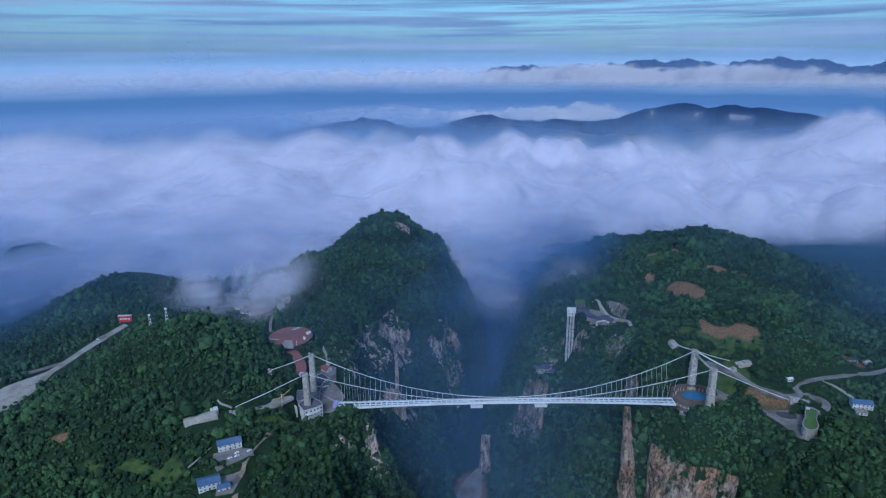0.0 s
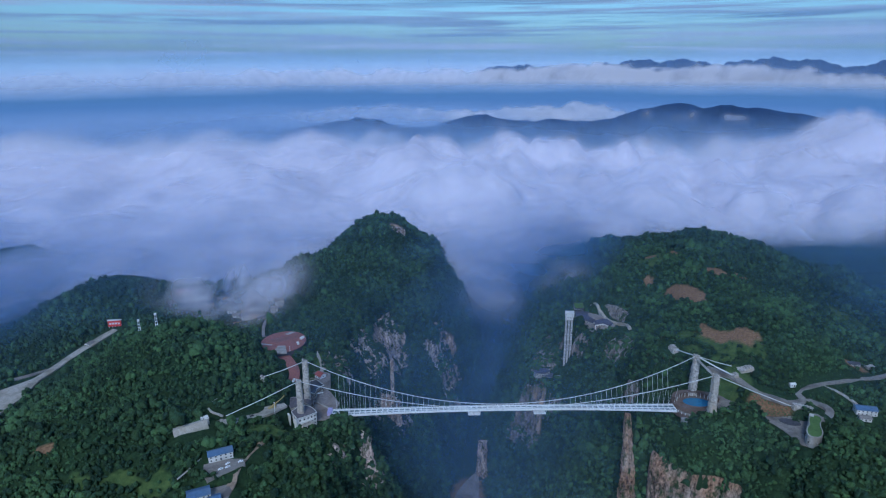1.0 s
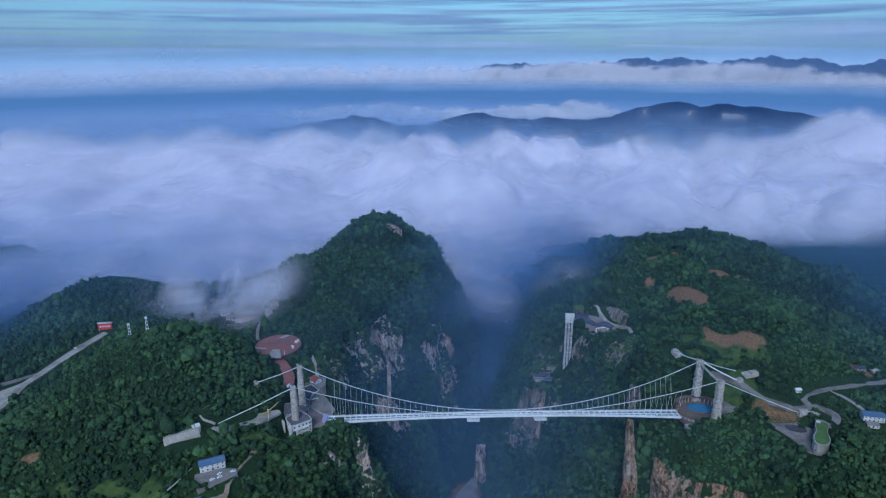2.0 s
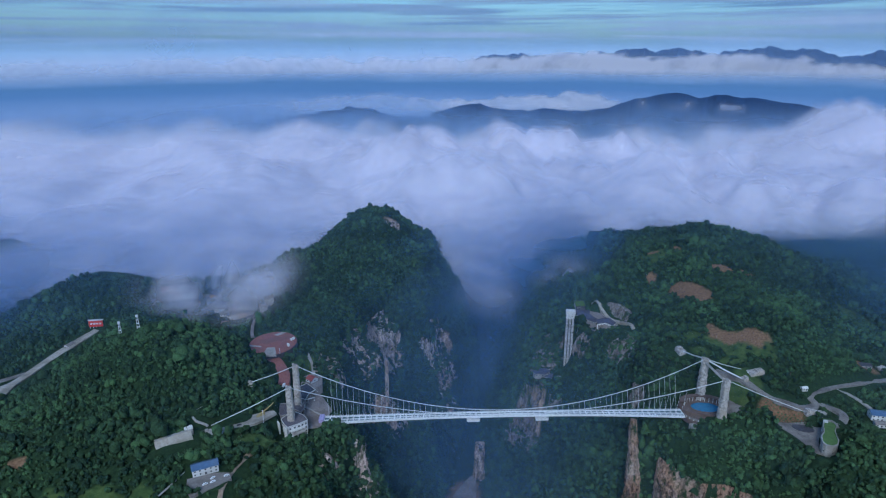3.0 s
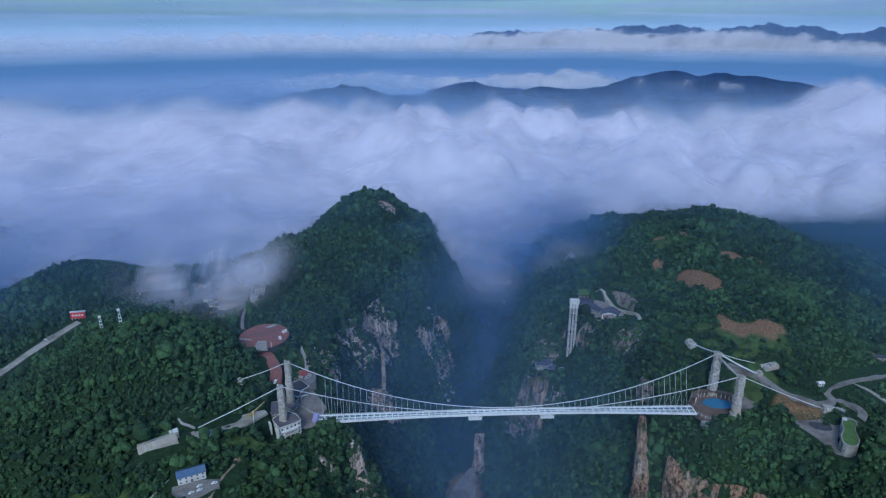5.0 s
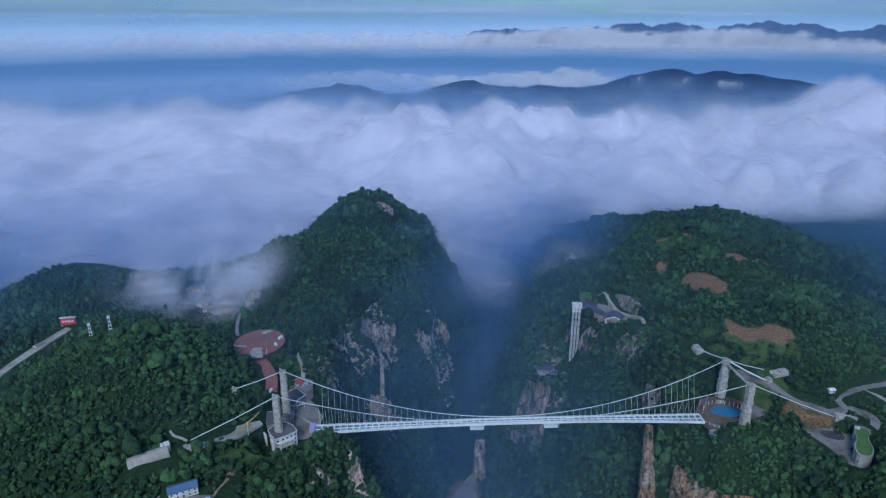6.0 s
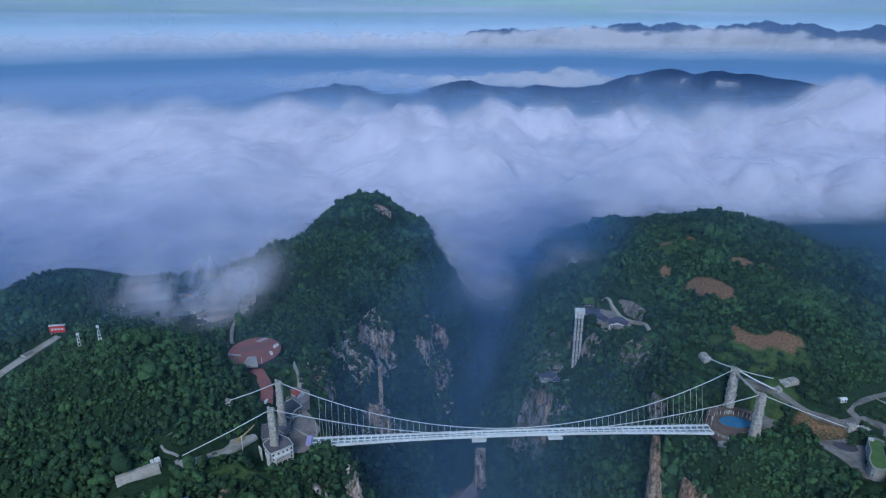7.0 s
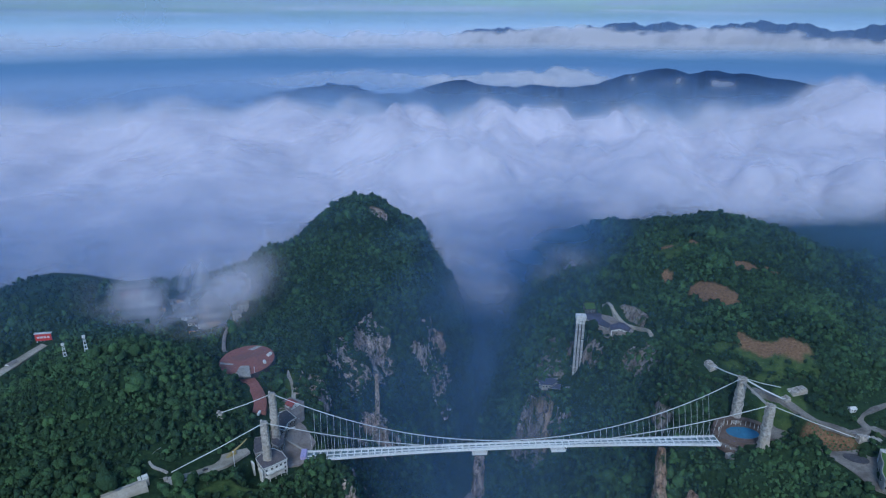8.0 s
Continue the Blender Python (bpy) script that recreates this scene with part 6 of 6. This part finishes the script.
house("shed", "small shed with a light blue roof", 410, -46, 20, 6, 5, 1, MAT_ROOF_BLUE, rise=1.0, windows=False)
house("hut", "tiny white hut beside the road", 327, 5, 5, 6, 4, 1, MAT_WALL, rise=1.0)
house("roadside_house", "white house on bare ground beside the road", 445, 77, -10, 13, 8, 1, MAT_ROOF_DARK, MAT_CONCRETE, rise=1.0)
house("roadside_house", "small grey house at the road's far end", 473, 87, 10, 9, 7, 1, MAT_CONCRETE, MAT_CONCRETE, rise=1.0)
flat_building("guard_house", "small pale building on the road bend", 323, -33, h(323, -33), 10, 8, 6, 4, MAT_CONCRETE, MAT_CONCRETE, False, 2)


def shrub_row(x0, x1, y, seed):
    rng = np.random.default_rng(seed)
    n = int((x1 - x0) / 3.2)
    x = np.linspace(x0, x1, n) + rng.uniform(-0.4, 0.4, n)
    yy = y + rng.uniform(-0.4, 0.4, n) - 0.25 * (x - x0)
    size = rng.uniform(1.6, 2.4, n)
    return np.stack([x, yy, height(x, yy)], -1), size


rows = [shrub_row(264, 308, -12 - 3.9 * k, 50 + k) for k in range(5)]
pos, size = np.concatenate([r[0] for r in rows]), np.concatenate([r[1] for r in rows])
ob = forest("shrubs", pos, size, size * 0.9, np.full(len(pos), 0.45), crown_shapes(1, 4, 9), 12, "rows of small shrubs planted on terraced brown soil")
tagged(ob, category="shrubs")

ribbon("canyon_path", "pale bare gravel bed on the canyon floor", [(-30, 140), (-26, 165), (-20, 190), (-12, 212), (-6, 232)], (30, 38, 34, 22, 8), MAT_TERRACE, 0.8, 4.0, "path", 8)

# ---------------------------------------------------------------- cliff lift and upper station


MAT_SHAFT = material("weathered_grey_steel", (0.34, 0.34, 0.35), (0.5, 0.49, 0.48), 0.4, 0.7, stain=(0.26, 0.25, 0.25))


def cliff_lift():
    base = -108
    ob = thing("cliff_lift", "tall pale three-shaft cliff lift standing before the rock", "lift", 122, 209, base, -8)
    for k in (-1, 0, 1):
        shaft = part("shaft", boxed(3.9 * k, 0, 0, 2.7, 3.0, 84, 0, 0.15), MAT_SHAFT, ob)
        for j in range(10):
            part("tie", boxed(3.9 * k, -1.55, 4 + 7.6 * j, 2.8, 0.3, 0.5), MAT_CABLE, shaft)
    for j in range(8):
        part("brace", boxed(0, 1.2, 6 + 8.4 * j, 8.6, 0.5, 0.6), MAT_ROOF_DARK, ob)
    part("head_frame", boxed(0, 0.5, 80, 11.0, 4.6, 1.4, 0, 0.2), MAT_WALL, ob)
    for k in (-1, 0, 1):
        part("portal_frame", boxed(3.9 * k, -1.9, 81.4, 3.0, 1.0, 4.0, 0, 0.1), MAT_WALL, ob)
    part("cap", boxed(0.4, 1.4, 85.4, 12.5, 8.5, 6.0, 0, 0.5), MAT_WALL, ob, "white machine room on top")
    part("bridge", boxed(12, 6.5, 80.0, 12, 5.5, 1.4, 30), MAT_CONCRETE, ob)


cliff_lift()
MAT_ROOF_VIOLET = material("dark_violet_blue_roof", (0.06, 0.062, 0.1), (0.1, 0.102, 0.15), 0.4, 0.7, 0.05, stain=(0.05, 0.05, 0.07))
terrace("pavement_station", "pale brown paved terrace of the upper lift station", [(134, 214), (141, 230), (157, 236), (168, 236), (180, 205), (182, 188), (176, 180), (152, 186)], -28.4, 10, MAT_TERRACE)
hall("lift_station", "dark violet-roofed lift station beside the terrace", [(136, 230), (154, 230), (150, 214), (156, 200), (151, 191), (144, 199), (133, 216)], -32, -26, MAT_ROOF_VIOLET, MAT_CONCRETE, 0.6, MAT_ROOF_VIOLET, 4.0)
hall("lift_station", "low dark violet-roofed wing along the terrace edge", [(155.5, 197), (168, 203), (174, 202), (178, 188), (172, 180), (165, 189), (153, 185)], -33, -26, MAT_ROOF_VIOLET, MAT_WALL, 0.5, MAT_ROOF_VIOLET, 4.0)
hall("green_roofed_hall", "hall with a planted green roof by the lift", [(137, 252), (151, 252), (148, 232), (135, 232)], -32, -21, MAT_GRASS, MAT_ROOF_DARK, 0.6, MAT_ROOF_DARK, 4.0)
ribbon("stair_path", "pale stepped path with parapet curving along the terrace", [(165, 256), (168, 242), (170, 230), (176, 206), (186, 193), (196, 184), (196, 168)], (3.0, 4.0, 5.0, 5.0, 4.0), MAT_TRACK, 2.2, 7.0, "path", 4)


def cut_rock():
    ob = thing("cut_rock", "grey cut rock face behind the station path", "rock", 185, 211, -27, -60)
    bm = bmesh.new()
    rng = np.random.default_rng(77)
    cols, rws = 16, 6
    grid = [[bm.verts.new((-21 + 42 * c / (cols - 1), rng.uniform(-1.1, 1.1) + 0.8 * r, (17 - 9 * abs(c / (cols - 1) - 0.45)) * r / (rws - 1) - 1)) for c in range(cols)] for r in range(rws)]
    back = [[bm.verts.new((-21 + 42 * c / (cols - 1), 12, (16 - 9 * abs(c / (cols - 1) - 0.45)) * r / (rws - 1) - 1)) for c in range(cols)] for r in (0, rws - 1)]
    for r in range(rws - 1):
        for c in range(cols - 1):
            bm.faces.new((grid[r][c], grid[r][c + 1], grid[r + 1][c + 1], grid[r + 1][c]))
    for c in range(cols - 1):
        bm.faces.new((grid[-1][c], grid[-1][c + 1], back[1][c + 1], back[1][c]))
    part("face", bm, MAT_CLIFF_GREY, ob)


cut_rock()
hall("lower_station", "violet-roofed lower station on a rock ledge", [(74, 206), (92, 212), (97, 203), (88, 196), (76, 198)], -114, -106, MAT_ROOF_VIOLET, MAT_CONCRETE, 0.8, MAT_ROOF_VIOLET, 4.0)
hall("lower_station", "small violet-roofed shelter on the rock ledge", [(90, 206), (101, 202), (98, 193), (88, 196)], -116, -110, MAT_ROOF_VIOLET, MAT_CONCRETE, 0.8, MAT_ROOF_VIOLET, 4.0)
post = thing("white_shaft", "white concrete shaft below the lower station", "shaft", 108, 192, -136)
part("shaft", boxed(0, 0, 0, 4, 4, 26, 0, 0.3), MAT_WALL, post)
part("collar", boxed(0, 0, 26, 5.4, 5.0, 2.2, 0, 0.2), MAT_CONCRETE, post)

# ---------------------------------------------------------------- single trees near the bridgeheads


def tree_template(seed, tall):
    rng = np.random.default_rng(seed)
    ob = thing("broadleaf_tree", "full green broadleaf tree at the forest edge", "tree", 0, 0, 0, 0, "trees at the bridgeheads")
    bm = bmesh.new()
    tube(bm, [(0, 0, -1), (0.15, 0.1, tall * 0.3), (0.1, -0.1, tall * 0.62)], 0.28, 6)
    part("trunk", bm, MAT_BARK, ob)
    tips = []
    for k in range(5):
        a = 2 * math.pi * k / 5 + rng.uniform(-0.3, 0.3)
        tip = (1.9 * math.cos(a), 1.9 * math.sin(a), tall * rng.uniform(0.5, 0.72))
        tips.append(tip)
        part("limb", tube(bmesh.new(), [(0.1, 0, tall * 0.36), tip], 0.13, 5), MAT_BARK, ob)
    bm = bmesh.new()
    lay = []
    for c in tips + [(0, 0, tall * 0.78), (0.6, -0.5, tall * 0.88), (-0.8, 0.5, tall * 0.66), (1.2, 1.2, tall * 0.7), (-1.2, -1.2, tall * 0.72)]:
        c = np.array(c)
        for j in range(34):
            d = rng.normal(size=3)
            d /= np.linalg.norm(d)
            p = c + d * rng.uniform(0.5, 1.5) * np.array((1, 1, 0.8))
            n = Vector(d + rng.normal(size=3) * 0.5).normalized()
            s = n.orthogonal().normalized() * rng.uniform(0.35, 0.75)
            u = n.cross(s)
            bm.faces.new([bm.verts.new(Vector(p) + q) for q in (s, u, -s, -u)])
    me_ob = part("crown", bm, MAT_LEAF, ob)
    me = me_ob.data
    # Leaf tint climbs with height: lit top and shaded underside put into the colour.
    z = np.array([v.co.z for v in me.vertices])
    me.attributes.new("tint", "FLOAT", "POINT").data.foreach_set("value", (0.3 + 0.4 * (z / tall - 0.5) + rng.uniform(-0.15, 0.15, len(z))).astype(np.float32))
    return ob


MAT_BARK = material("bark", (0.06, 0.045, 0.03), (0.14, 0.11, 0.08), 1.5, 0.95)
templates = [tree_template(60 + k, tl) for k, tl in enumerate((8.0, 9.5, 7.0))]
rng_tree = random.Random(9)
spots = []
while len(spots) < 150:
    zone = rng_tree.choice(((150, 262, -140, -38), (150, 262, -140, -38), (-252, -176, -130, -56), (236, 330, -46, 40), (-240, -205, 50, 120), (150, 215, 30, 120)))
    x, y = rng_tree.uniform(*zone[:2]), rng_tree.uniform(*zone[2:])
    z = h(x, y)
    if abs(h(x + 2, y) - z) + abs(h(x, y + 2) - z) > 4 or z < -60 or z < -42 and x > 0:
        continue
    if any(off_lane(np.array([x]), np.array([y]), lane)[0] < half for lane, half in LANES) or mask(CLEAR, np.array([x]), np.array([y]))[0] > 0.5:
        continue
    spots.append((x, y, z))
for k, (x, y, z) in enumerate(spots):
    m = pose(x, y, z, 0, 0, rng_tree.uniform(0, 360))
    if k < 3:
        templates[k].matrix_basis = m
    else:
        copy_thing(templates[k % 3], m)
